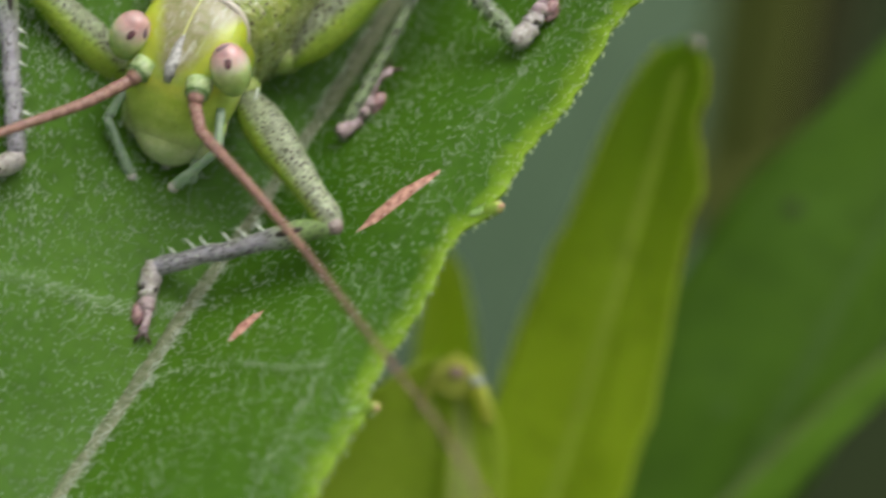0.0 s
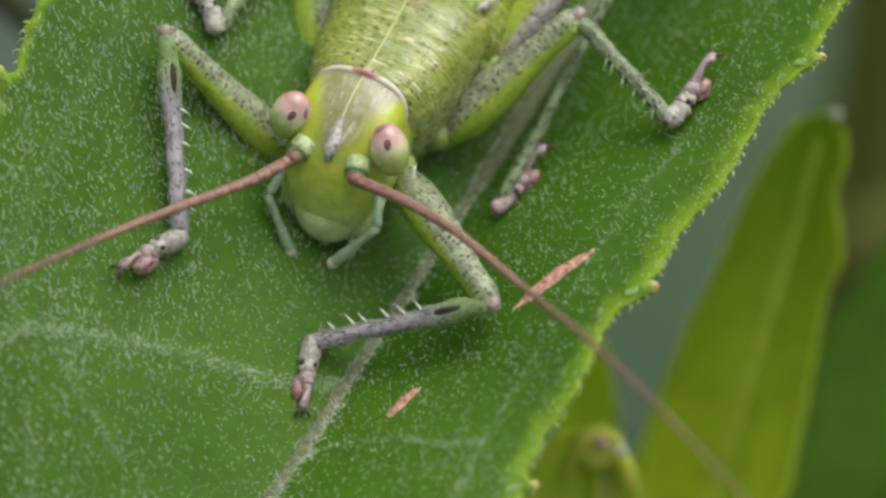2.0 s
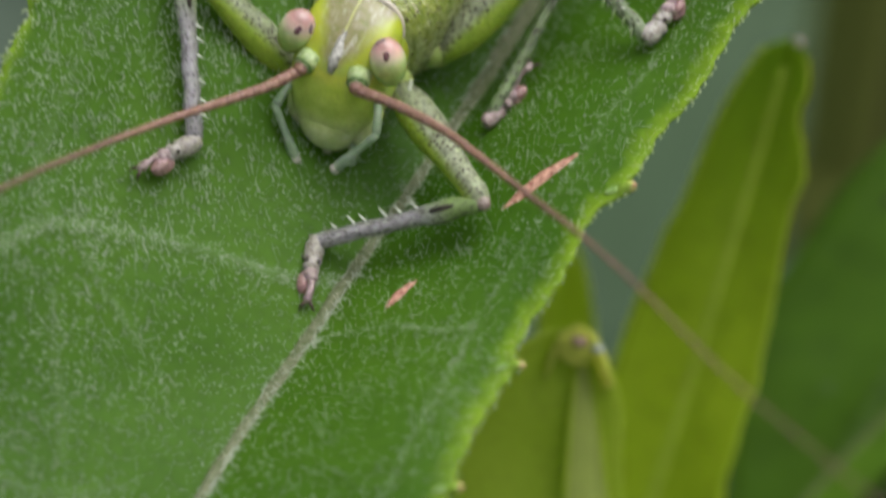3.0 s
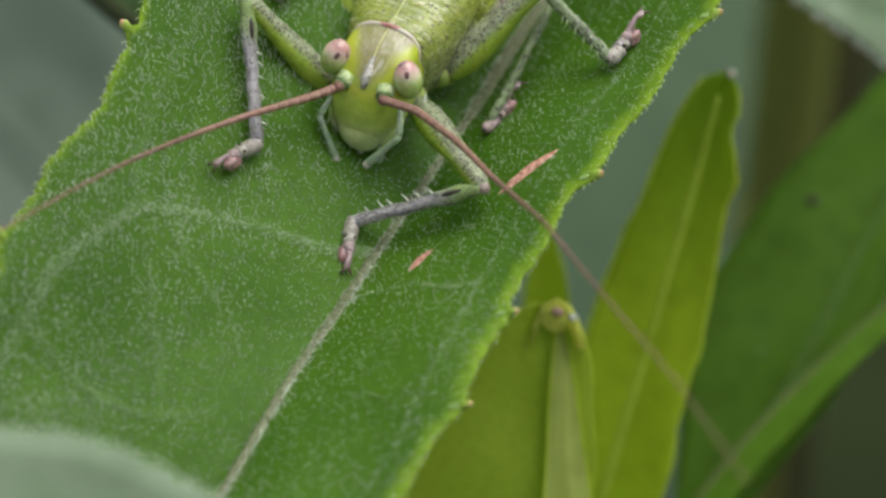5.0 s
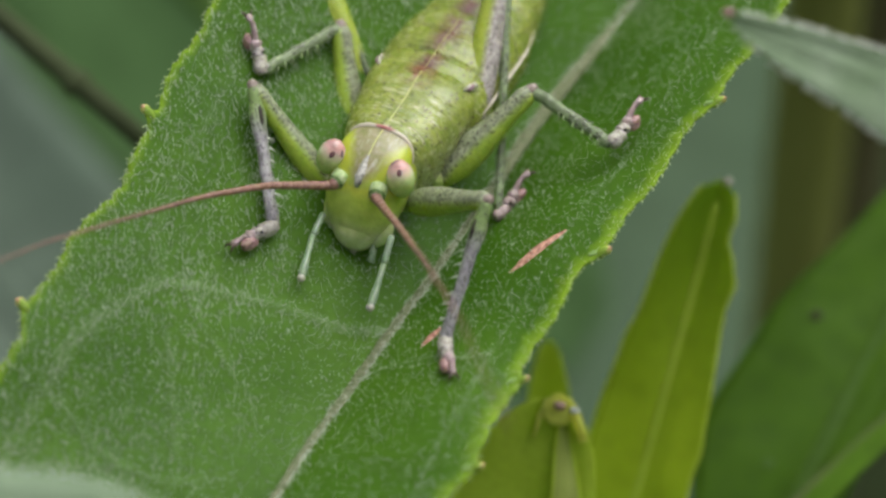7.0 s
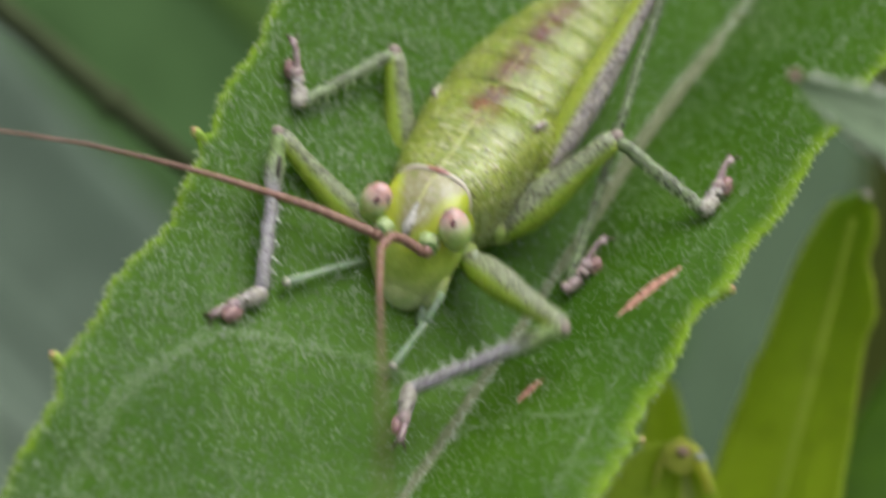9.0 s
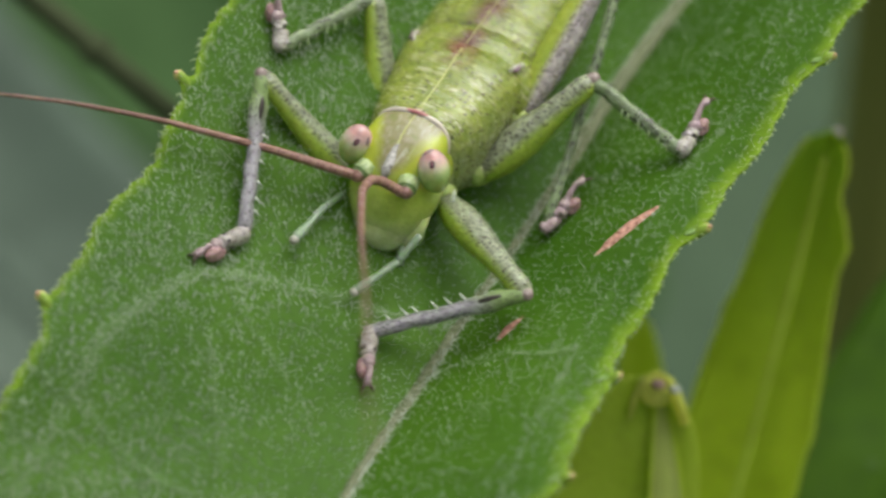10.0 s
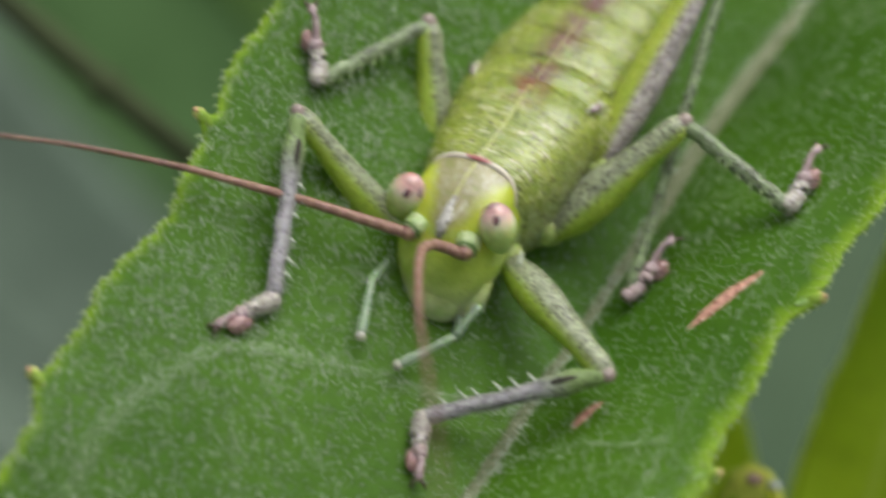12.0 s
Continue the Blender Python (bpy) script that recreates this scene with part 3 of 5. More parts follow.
def build_large_leaf():
    leaf = empty("large_leaf", "broad hairy green leaf with toothed edge and pale midrib", "leaf", mm_pose(0, 0, 0))
    # side veins, given along the leaf and across it
    veins = [
        [(1.9, -0.1), (1.08, -1.06), (0.4, -2.52), (-0.69, -4.28), (-1.4, -5.22), (-2.81, -5.91), (-4.22, -6.3), (-5.78, -6.22), (-8.26, -6.08), (-11.5, -5.6)],
        [(-1.4, -5.22), (-0.95, -5.96), (0.8, -6.5), (3.2, -6.8), (5.4, -7.0), (7.5, -7.2)],
        [(0.1, 0.2), (0.42, 0.77), (0.83, 2.04), (0.9, 3.0), (1.2, 3.74)],
        [(-9, 3.7), (-4.66, 4.18), (-3.0, 4.03), (-1.4, 3.92), (0, 3.85), (1.2, 3.74), (4.2, 3.66), (7.0, 3.72), (9.1, 4.05), (14, 4.2), (18, 4.3)],
        [(8.5, -0.2), (8.9, -1.8), (9.2, -3.6), (9.0, -5.2), (7.5, -6.8)],
        [(-6.0, -5.9), (-6.3, -5.3), (-6.54, -4.2), (-6.43, -3.3), (-6.1, -2.3), (-5.0, -1.2)],
        [(-2.6, -4.5), (-3.39, -3.99), (-4.18, -3.37), (-5.38, -2.56)],
        [(-1.1, -5.0), (-1.72, -3.98), (-1.98, -3.28), (-2.3, -2.6)],
    ]

    def smooth_line(points, k):
        """A point of the rounded line through the points; k runs over their number."""
        i = min(int(k), len(points) - 2)
        f = k - i
        p = [Vector(points[min(max(i + d, 0), len(points) - 1)]) for d in (-1, 0, 1, 2)]
        return 0.5 * (2 * p[1] + (p[2] - p[0]) * f + (2 * p[0] - 5 * p[1] + 4 * p[2] - p[3]) * f * f + (3 * p[1] - p[0] - 3 * p[2] + p[3]) * f ** 3)

    lines = np.array([(*smooth_line(vein, (len(vein) - 1) * i / 160), 0.006 if vein[-1][1] > 0 else 0.008 if len(vein) < 7 else 0.024) for vein in veins for i in range(161)])
    bm = bmesh.new()
    margin = bm.verts.layers.float.new("from_margin")
    ridge = bm.verts.layers.float.new("vein")
    us = [-26 + 0.1 * i for i in range(621)]
    cols = 96
    top, low = [], []
    for u in us:
        a, b = leaf_edge(u, -1), leaf_edge(u, 1)
        ra, rb = [], []
        near = lines[np.abs(lines[:, 0] - u) < 0.8]
        for i in range(cols + 1):
            v = a + (b - a) * i / cols
            off = float(np.min(((near[:, 0] - u) ** 2 + (near[:, 1] - v) ** 2) / near[:, 2])) if len(near) else 99.0
            lift = math.exp(-off)
            p = leaf_point(u, v, 0.035 * lift)
            ra.append(bm.verts.new(p))
            rb.append(bm.verts.new(p - Vector((0, 0, 0.16 if 0 < i < cols else 0.06))))
            ra[-1][margin] = rb[-1][margin] = min((v - a) * 2.2, b - v)
            ra[-1][ridge] = lift
        top.append(ra)
        low.append(rb)
    for i in range(len(us) - 1):
        for j in range(cols):
            bm.faces.new((top[i][j], top[i][j + 1], top[i + 1][j + 1], top[i + 1][j]))
            bm.faces.new((low[i][j], low[i + 1][j], low[i + 1][j + 1], low[i][j + 1]))
        bm.faces.new((top[i][0], top[i + 1][0], low[i + 1][0], low[i][0]))
        bm.faces.new((top[i][-1], low[i][-1], low[i + 1][-1], top[i + 1][-1]))
    part("blade", bm, M_LEAF, leaf)
    # midrib
    def rib_line(u):
        return sum(lerp_table(MIDRIB, u + d) for d in (-0.6, -0.3, 0, 0.3, 0.6)) / 5

    path = [leaf_point(u, rib_line(u), -0.02) for u in us[:600:2]]
    part("midrib", tube(path, [0.105 + 0.0045 * (u + 26) + 0.015 * math.sin(u * 5) for u in us[:600:2]], 10, 0.45, lying=True), M_VEIN, leaf, "pale felted midrib")
    # fine hairs all over
    rnd = random.Random(4)
    verts, faces = [], []

    def hair(base, tip, r):
        d = (tip - base).normalized()
        s = d.cross(Vector((0.2, 0.3, 1))).normalized() * r
        w = d.cross(s).normalized() * r
        k = len(verts)
        verts.extend([(base + s) * MM, (base - s * 0.5 + w) * MM, (base - s * 0.5 - w) * MM, tip * MM])
        faces.extend([(k, k + 1, k + 3), (k + 1, k + 2, k + 3), (k + 2, k, k + 3)])

    made = 0
    while made < 42000:
        u = rnd.uniform(-14, 24)
        v = leaf_edge(u, -1) + (leaf_edge(u, 1) - leaf_edge(u, -1)) * rnd.random()
        far = min(max((-1.0 - v) / 3, 0), 1)
        if rnd.random() > 0.5 + 0.3 * far + 0.45 * noise.noise((u * 0.8, v * 0.8, 5)):
            continue
        made += 1
        base = leaf_point(u, v, -0.01)
        a = rnd.uniform(0, 6.3)
        ln = rnd.uniform(0.05, 0.11) + far * rnd.uniform(0.0, 0.14) + (0.12 if rnd.random() < 0.04 else 0)
        lean = rnd.uniform(0.1, 0.5 if far > 0.3 else 0.8)
        hair(base, base + Vector((lean * math.cos(a), lean * math.sin(a), 0.8)).normalized() * ln, rnd.choice((0.009, 0.012, 0.016)))
    for vein in veins:
        spread = 0.035 if vein[-1][1] > 0 else 0.05 if len(vein) < 7 else 0.085
        for _ in range(len(vein) * (75 if vein[-1][1] > 0 else 45 if len(vein) < 7 else 330)):
            u, v = (c + rnd.gauss(0, spread) for c in smooth_line(vein, rnd.uniform(0, len(vein) - 1.001)))
            base = leaf_point(u, v)
            a = rnd.uniform(0, 6.3)
            hair(base, base + Vector((math.cos(a), math.sin(a), 0.7)).normalized() * rnd.uniform(0.05, 0.13), rnd.choice((0.008, 0.012)))
    for _ in range(3600):
        u = rnd.uniform(-14, 24)
        base = leaf_point(u, rib_line(u) + rnd.gauss(0, 0.11), 0.05)
        a = rnd.uniform(0, 6.3)
        hair(base, base + Vector((math.cos(a), math.sin(a), 0.5)).normalized() * rnd.uniform(0.06, 0.2), 0.010)
    me = bpy.data.meshes.new("hairs")
    me.from_pydata(verts, [], faces)
    me.materials.append(M_HAIR)
    hairs = new("hairs", me)
    hairs.parent = leaf
    tagged(hairs, "short whitish leaf hairs", kind="stuff")
    # fine teeth along the edges
    bm = bmesh.new()
    for side in (-1, 1):
        u = -16.0
        while u < 24:
            v = leaf_edge(u, side)
            b = leaf_point(u, v, -0.03)
            out = Vector((*(ACROSS * side), 0.2)) * rnd.uniform(0.03, 0.09)
            back = Vector((*RIB, 0)) * rnd.uniform(-0.18, -0.05)
            r = rnd.uniform(0.014, 0.022)
            tube([b - out * 0.3, b + out * 0.7 + back * 0.2, b + out + back * 0.6, b + out * 0.9 + back * 1.1], [r * 1.3, r, r * 0.7, r * 0.15], 5, 1.0, bm)
            u += rnd.uniform(0.11, 0.30)
    tagged(part("edge_teeth", bm, M_EDGEHAIR, leaf, "tiny pale marginal teeth"), kind="stuff")
    # large gland-tipped teeth
    for u, side, along, size in TEETH:
        b = leaf_point(u, leaf_edge(u, side) - side * 0.10, -0.05)
        out = (Vector((*(ACROSS * side), 0.35)).normalized() * math.sqrt(1 - along * along) + Vector((*RIB, 0.1)) * along).normalized() * size
        low = Vector((0, 0, 0.07))
        path = [b - out * 0.14 - low * 1.6, b - out * 0.06 - low, b + out * 0.02 - low * 0.4, b + out * 0.09, b + out * 0.15, b + out * 0.20, b + out * 0.24]
        tooth = part("gland_tooth", tube(path, [c * size for c in (0.04, 0.10, 0.125, 0.12, 0.11, 0.11, 0.06)], 14, 0.9), M_TOOTH, leaf, "blunt green tooth of the leaf edge")
        if side > 0:
            pad = leaf_point(u - 0.10, leaf_edge(u - 0.10, side) - 0.28, 0.01)
            part("downy_pad", ball(pad, (0.17, 0.10, 0.03), 14, 8, None, axes((-0.26, 0.15, 1), (0.9, 0.4, 0.2))), M_TOOTHPAD, tooth, "whitish downy pad of the tooth")
        part("gland", ball(path[-2] - out * 0.02, [c * size for c in (0.115, 0.115, 0.105)], 14, 10), M_TOOTHBALL, tooth, "pale yellow gland")
        part("gland_dot", ball(path[-2] + out * 0.05 + Vector((0, -0.06, 0.075)) * size, [c * size for c in (0.05, 0.05, 0.035)], 10, 6), M_TOOTHTIP, tooth, "brownish pink dot")
    # two brown scars
    for (x0, y0), (x1, y1), w in (((1.35, 2.4), (3.42, 3.6), 0.17), ((-1.14, 0.3), (-0.26, 1.12), 0.135)):
        bm = bmesh.new()
        path, rad = [], []
        for i in range(15):
            k = i / 14
            path.append(leaf_at(x0 + (x1 - x0) * k, y0 + (y1 - y0) * k, -0.03) + Vector((0.02 * math.sin(k * 17), 0.02 * math.cos(k * 13), 0)))
            rad.append(w * (math.sin(math.pi * min(k * 1.05 + 0.02, 1)) ** 0.7) * (0.85 + 0.3 * rnd.random()) + 0.01)
        part("scar", tube(path, rad, 8, 0.5, bm, (1, -1, 0)), M_SCAR, leaf, "rusty pink torn scar on the leaf")
    return leaf


# ---- other leaves ----
def blade_part(name, parent, material, length, width, m, fold=0.25, curl=0.0, blunt=0.6, rib=None, rim=None, label="", teeth=0, bend=0.0, base_width=0.5, halves=(1, 1), notches=(), hair=1.0):
    """A leaf growing along its own y axis from its base, facing +z; sizes in mm. halves: shares of the left and right half;
    notches: (place along, side, depth) of bulges and nicks of the edge."""
    bm = bmesh.new()
    rows, cols = 48, 16

    def place(k, s, up=0.0):
        w = width / 2 * (base_width + (1 - base_width) * math.sin(min(k / 0.55, 1) * math.pi / 2)) * (1 - max(k - 0.35, 0) / 0.65) ** blunt if k < 1 else 0.02
        w *= (1 + 0.03 * math.sin(k * 23)) * (halves[0] if s < 0 else halves[1])
        for at, side, deep in notches:
            w += (s * side > 0) * deep * math.exp(-((k - at) / 0.022) ** 2)
        return Vector((w * s + bend * length * k * k, length * k, fold * abs(w * s) + curl * length * k * k + up + 0.03 * width * noise.noise((k * 5, s * 2, length))))

    tops = [[bm.verts.new(place(i / rows, 2 * j / cols - 1)) for j in range(cols + 1)] for i in range(rows + 1)]
    lows = [[bm.verts.new(place(i / rows, 2 * j / cols - 1, -0.02 * width - 0.05)) for j in range(cols + 1)] for i in range(rows + 1)]
    for i in range(rows):
        for j in range(cols):
            bm.faces.new((tops[i][j], tops[i][j + 1], tops[i + 1][j + 1], tops[i + 1][j]))
            bm.faces.new((lows[i][j], lows[i + 1][j], lows[i + 1][j + 1], lows[i][j + 1]))
        bm.faces.new((tops[i][0], tops[i + 1][0], lows[i + 1][0], lows[i][0]))
        bm.faces.new((tops[i][-1], lows[i][-1], lows[i + 1][-1], tops[i + 1][-1]))
    bm.faces.new([r for r in tops[-1]] + [r for r in lows[-1][::-1]])
    ob = part(name, bm, material, parent, label)
    ob.matrix_local = m
    if rib:
        path = [place(i / rows, 0, 0.0) for i in range(rows - 1)]
        part("midrib", tube(path, [width * (0.05 - 0.028 * i / rows) for i in range(rows - 1)], 10, 0.4, None, (1, 0, 0)), rib, ob, "paler midrib")
    if rim:
        for s in (-1, 1):
            path = [place(i / rows, s, 0.0) for i in range(2, rows)]
            part("rim", tube(path, [min(width * 0.022, 0.05)] * len(path), 6), rim, ob)
    if teeth:
        rnd = random.Random(teeth)
        bm = bmesh.new()
        for i in range(teeth):
            k, s = (i + rnd.random()) / teeth * 0.98, rnd.choice((-1, 1))
            b = place(k, s)
            spike(bm, b, b + Vector((s * rnd.uniform(0.04, 0.10), rnd.uniform(0.06, 0.14), 0.03)) * hair, 0.025 * hair)
        tagged(part("edge_teeth", bm, M_HAIR, ob, "tiny marginal teeth"), kind="stuff")
    return ob


def blade_pose(base, tip, facing):
    """Pose of a leaf from its base and tip in mm and the way its upper face looks."""
    y = (Vector(tip) - Vector(base)).normalized()
    z = (Vector(facing) - y * y.dot(Vector(facing))).normalized()
    x = y.cross(z)
    m = Matrix((x, y, z)).transposed().to_4x4()
    m.translation = Vector(base) * MM
    return m


TO_VIEW = (0, -0.66, 0.75)


def dist(a, b):
    return (Vector(a) - Vector(b)).length


def build_shoot():
    shoot = empty("young_shoot", "young shoot with narrow upright yellow-green leaves", "plant shoot", mm_pose(0, 0, 0))

    def grow(base, tip, width, facing, skin=M_BRIGHT, **more):
        return blade_part("leaf", shoot, skin, dist(base, tip), width, blade_pose(base, tip, facing), rim=M_BRIGHTRIB, **more)

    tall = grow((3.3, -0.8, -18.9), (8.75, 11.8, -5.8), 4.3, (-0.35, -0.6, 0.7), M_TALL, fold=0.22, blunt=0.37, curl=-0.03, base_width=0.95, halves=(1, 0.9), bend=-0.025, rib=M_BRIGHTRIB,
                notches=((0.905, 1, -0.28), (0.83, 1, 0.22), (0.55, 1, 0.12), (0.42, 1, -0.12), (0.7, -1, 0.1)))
    end = dist((3.3, -0.8, -18.9), (8.75, 11.8, -5.8))
    part("leaf_tip", ball((-0.25, end - 0.05, -0.35), (0.16, 0.13, 0.11), 10, 6), M_PINK, tall, "pinkish gland tip")
    grow((-0.6, -2.6, -15.8), (3.15, 4.5, -8.0), 7.0, (0.05, -0.6, 0.7), M_MILKY, fold=0.08, blunt=0.5, base_width=0.9)
    grow((2.9, 1.0, -19.0), (2.95, 9.3, -10.5), 2.6, TO_VIEW, fold=0.2, blunt=0.5)
    panel = grow((4.0, -8.2, -18.9), (3.2, 4.4, -8.1), 2.3, (0.15, -0.6, 0.7), M_PANEL, fold=-0.10, blunt=0.75, base_width=0.95)
    fold = [(3.30, 4.25, -7.9), (3.64, 3.9, -8.1), (4.02, 2.65, -8.55), (4.36, 0.95, -9.85), (4.62, -1.25, -11.75), (4.75, -3.9, -14.25)]
    part("rolled_edge", tube(fold, [0.16, 0.28, 0.30, 0.32, 0.34, 0.36], 12), M_FOLD, panel, "bright yellow-green rolled leaf edge")
    rise = axes((0.15, 0.72, 0.68), (1, 0, 0))
    hood = [(2.36, 3.55, -8.75), (2.52, 4.0, -8.35), (2.80, 4.32, -8.08), (3.12, 4.42, -7.98), (3.42, 4.22, -8.0), (3.66, 3.82, -8.2), (3.86, 3.3, -8.7)]
    tip = part("bud", tube(hood, [0.05, 0.14, 0.22, 0.25, 0.25, 0.24, 0.2], 14, 0.7), M_BUD, shoot, "pale yellow hooded leaf tip")
    # added filler ball that hides the dark shadow under the hood
    part("bud_core", ball((3.10, 4.00, -8.12), (0.50, 0.16, 0.42), 18, 12, None, rise), M_BUD, tip, "yellow filler behind the hood")
    part("bud_tip", ball((3.14, 4.00, -7.80), (0.20, 0.11, 0.15), 12, 8, None, rise), M_BUDTIP, tip, "purplish brown spot")
    part("bud_gland", ball((3.58, 3.76, -7.76), (0.17, 0.11, 0.12), 12, 8, None, rise), M_SPINE, tip, "whitish gland")
    part("stem", tube([(3.6, -8, -40), (3.6, -5, -28), (3.6, -2.5, -18)], [0.9, 0.8, 0.6], 12), M_STEM, shoot)
    return shoot


def build_shaded_leaf():
    ob = empty("shaded_leaf", "dark green smooth leaf with a paler folded edge", "leaf", mm_pose(0, 0, 0))
    base, tip = (7.9, 2.2, -19.2), (17.6, 17.0, -9.6)
    blade_part("blade", ob, M_DARKLEAF, dist(base, tip), 8.2, blade_pose(base, tip, (-0.25, -0.6, 0.75)), fold=0.2, blunt=0.5, rib=M_DARKRIB, rim=M_DARKRIB, base_width=0.12, halves=(1.05, 0.42))
    low, high = (7.25, 2.37, -17.5), (15.7, 12.1, -10.85)
    blade_part("folded_half", ob, M_SHADEFOLD, dist(low, high), 2.0, blade_pose(low, high, (-0.25, -0.6, 0.75)), fold=0.25, blunt=0.4, bend=0.2, rib=M_FOLDRIB, base_width=0.9, halves=(0.04, 1.0), label="lighter green folded half of the leaf")
    flat = axes((0.09, -0.54, 0.84), (1, 0, 0))
    part("leaf_spot", ball((11.9, 12.1, -12.65), (0.24, 0.20, 0.03), 12, 6, None, flat), M_LEAFSPOT, ob, "small dark spot")
    part("leaf_spot", ball((10.2, 7.9, -15.38), (0.22, 0.16, 0.03), 12, 6, None, flat), M_DARKRIB, ob, "small pale spot")
    return ob


def build_front_leaves():
    low = empty("near_leaf", "pale grey-green downy leaf edge, close and out of focus", "leaf", mm_pose(0, 0, 0))
    base, tip = (-19.6, -12.6, 6.3), (9.5, -18.6, 1.2)
    blade_part("blade", low, M_PALELEAF, dist(base, tip), 10.5, blade_pose(base, tip, (0, -0.64, 0.77)), fold=0.04, blunt=0.6, rib=M_VEIN, base_width=0.75, teeth=200, hair=1.6)
    high = empty("hanging_leaf", "pale grey-green downy leaf with a pink tip", "leaf", mm_pose(0, 0, 0))
    blade_part("blade", high, M_DOWNY, 14.5, 4.0, blade_pose((13.2, -5.6, -2.4), (0, 0, 0), (0, -0.6, 0.8)), fold=0.03, blunt=0.62, teeth=260, halves=(1.1, 0.55), hair=1.8)
    part("leaf_tip", ball((0, 0, 0.05), (0.16, 0.14, 0.12), 10, 6), M_PAD, high, "pink pointed leaf tip")
    high.matrix_world = mm_pose(6.9, 0.6, 9.5)
    return low, high


# course of the shaded gap beside the grey leaf, drawn as a tube
DARK_GAP = [(-19.0, 21.8, -4.1), (-16.4, 20.3, -5.7), (-13.0, 18.3, -7.8), (-9.3, 16.1, -10.1)]


def build_backdrop():
    def far(name, label, material, base, tip, width, facing, **more):
        ob = empty(name, label, "leaf", mm_pose(0, 0, 0))
        blade_part("blade", ob, material, dist(base, tip), width, blade_pose(base, tip, facing), **more)
        b, d = Vector(base), (Vector(tip) - Vector(base)).normalized()
        part("leaf_stalk", tube([b + d * 0.5, b - d * 4, b - d * 8 - Vector((0, 0, 4))], [width * 0.05, width * 0.04, width * 0.035], 10), material, ob)

    far("grey_leaf", "large dull grey-green leaf, far out of focus", M_GREYLEAF, (-43, 59, -28), (-6, 31, -55), 17, (0.1, -0.6, 0.8), fold=0.05, blunt=0.3, rib=M_GREYLEAF)
    far("far_leaf", "large mid-green leaf, far out of focus", M_FARLEAF, (-30.5, 72, -25), (5, 44, -51), 22, (0, -0.6, 0.8), fold=0.05, blunt=0.3, rib=M_DARKRIB)
    far("blue_green_leaf", "large dull blue-green leaf, far out of focus", M_TEALLEAF, (-14, 0, -75), (14, 95, -62), 34, (0, -0.5, 0.8), fold=0.1, blunt=0.35)
    far("pale_narrow_leaf", "narrow pale green leaf, out of focus", M_PALELEAF, (-21.3, 19, -37), (-21.2, 28.2, -27.8), 3.0, (0, -0.6, 0.8), fold=0.1, blunt=0.5, rib=M_PALELEAF)
    twig = empty("grey_twig", "thin greyish plant stalk, out of focus", "stem", mm_pose(0, 0, 0))
    part("stalk", tube([(-32, 36, -28), (-25, 32.2, -32.1), (-18.3, 28.2, -36.4), (-8, 22, -44)], [0.5, 0.5, 0.5, 0.45], 10), M_GREYLEAF, twig)
    # only shade between two leaves here; a dark tube is put in for it
    dark = empty("dark_stalk", "dark olive band for the shaded gap between leaves, far out of focus", "stem", mm_pose(0, 0, 0))
    part("stalk", tube(DARK_GAP, [0.42, 0.42, 0.40, 0.38], 10), M_DARKGAP, dark)
    part("node", ball(DARK_GAP[2], (0.55, 0.5, 0.5), 12, 8), M_DARKGAP, dark, "thicker place in the dark gap band")
    far("low_leaf", "mid-green leaf low in the shade, out of focus", M_FARLEAF, (-40, -20, -62), (0, 30, -70), 40, (0, -0.5, 0.8), fold=0.1, blunt=0.4)
    stem = empty("olive_stem", "upright olive-brown plant stem, out of focus", "stem", mm_pose(0, 0, 0))
    part("stalk", tube([(14.0, 38, -168), (15.2, 41, -50), (15.6, 43, -10), (16, 45, 40)], [1.9, 1.8, 1.7, 1.6], 14), M_STEM, stem)
    part("node", tube([(15.1, 40.8, -53), (15.2, 41, -50), (15.25, 41.1, -47)], [1.8, 2.2, 1.8], 14), M_STEM, stem, "swollen stem joint")
    stem = empty("brown_stem", "dark brown dry plant stem, out of focus", "stem", mm_pose(0, 0, 0))
    part("stalk", tube([(17.9, 42, -168), (18.6, 45, -52), (19.0, 47, -14), (19.4, 49, 40)], [1.0, 0.9, 0.9, 0.8], 14), M_BROWN, stem)
    part("node", tube([(18.5, 44.6, -60), (18.58, 44.85, -57), (18.6, 44.95, -54)], [0.92, 1.15, 0.92], 14), M_BROWN, stem, "swollen stem joint")
    bm = bmesh.new()
    n = 40
    grid = [[bm.verts.new((x, y, -170 + 10 * noise.noise((x / 60, y / 60, 0)))) for x in np.linspace(-1, 1, n) ** 5 * 4e6] for y in np.linspace(-1, 1, n) ** 5 * 4e6]
    for i in range(n - 1):
        for j in range(n - 1):
            bm.faces.new((grid[i][j], grid[i][j + 1], grid[i + 1][j + 1], grid[i + 1][j]))
    tagged(part("ground", bm, M_SOIL), "dark shaded soil under the plants", "ground", kind="structure")


# ---- the bush-cricket; its own space: x to its left side, y backwards, z up, origin between the eyes ----
def arc_ring(y, half, top, low, n=20, power=2.4, lean=0.0):
    c, h = (top + low) / 2, (top - low) / 2
    ring = []
    for k in range(n):
        a = 2 * math.pi * k / n
        ca, sa = math.cos(a), math.sin(a)
        ring.append(Vector((half * math.copysign(abs(ca) ** (2 / power), ca), y + lean * sa, c + h * math.copysign(abs(sa) ** (2 / power), sa))))
    return ring


def back_line(y):
    return lerp_table([(1.2, 0.30), (2.4, 0.50), (3.6, 0.72), (5.5, 0.85), (8, 0.70), (10.5, 0.30), (12.5, -0.2)], y)


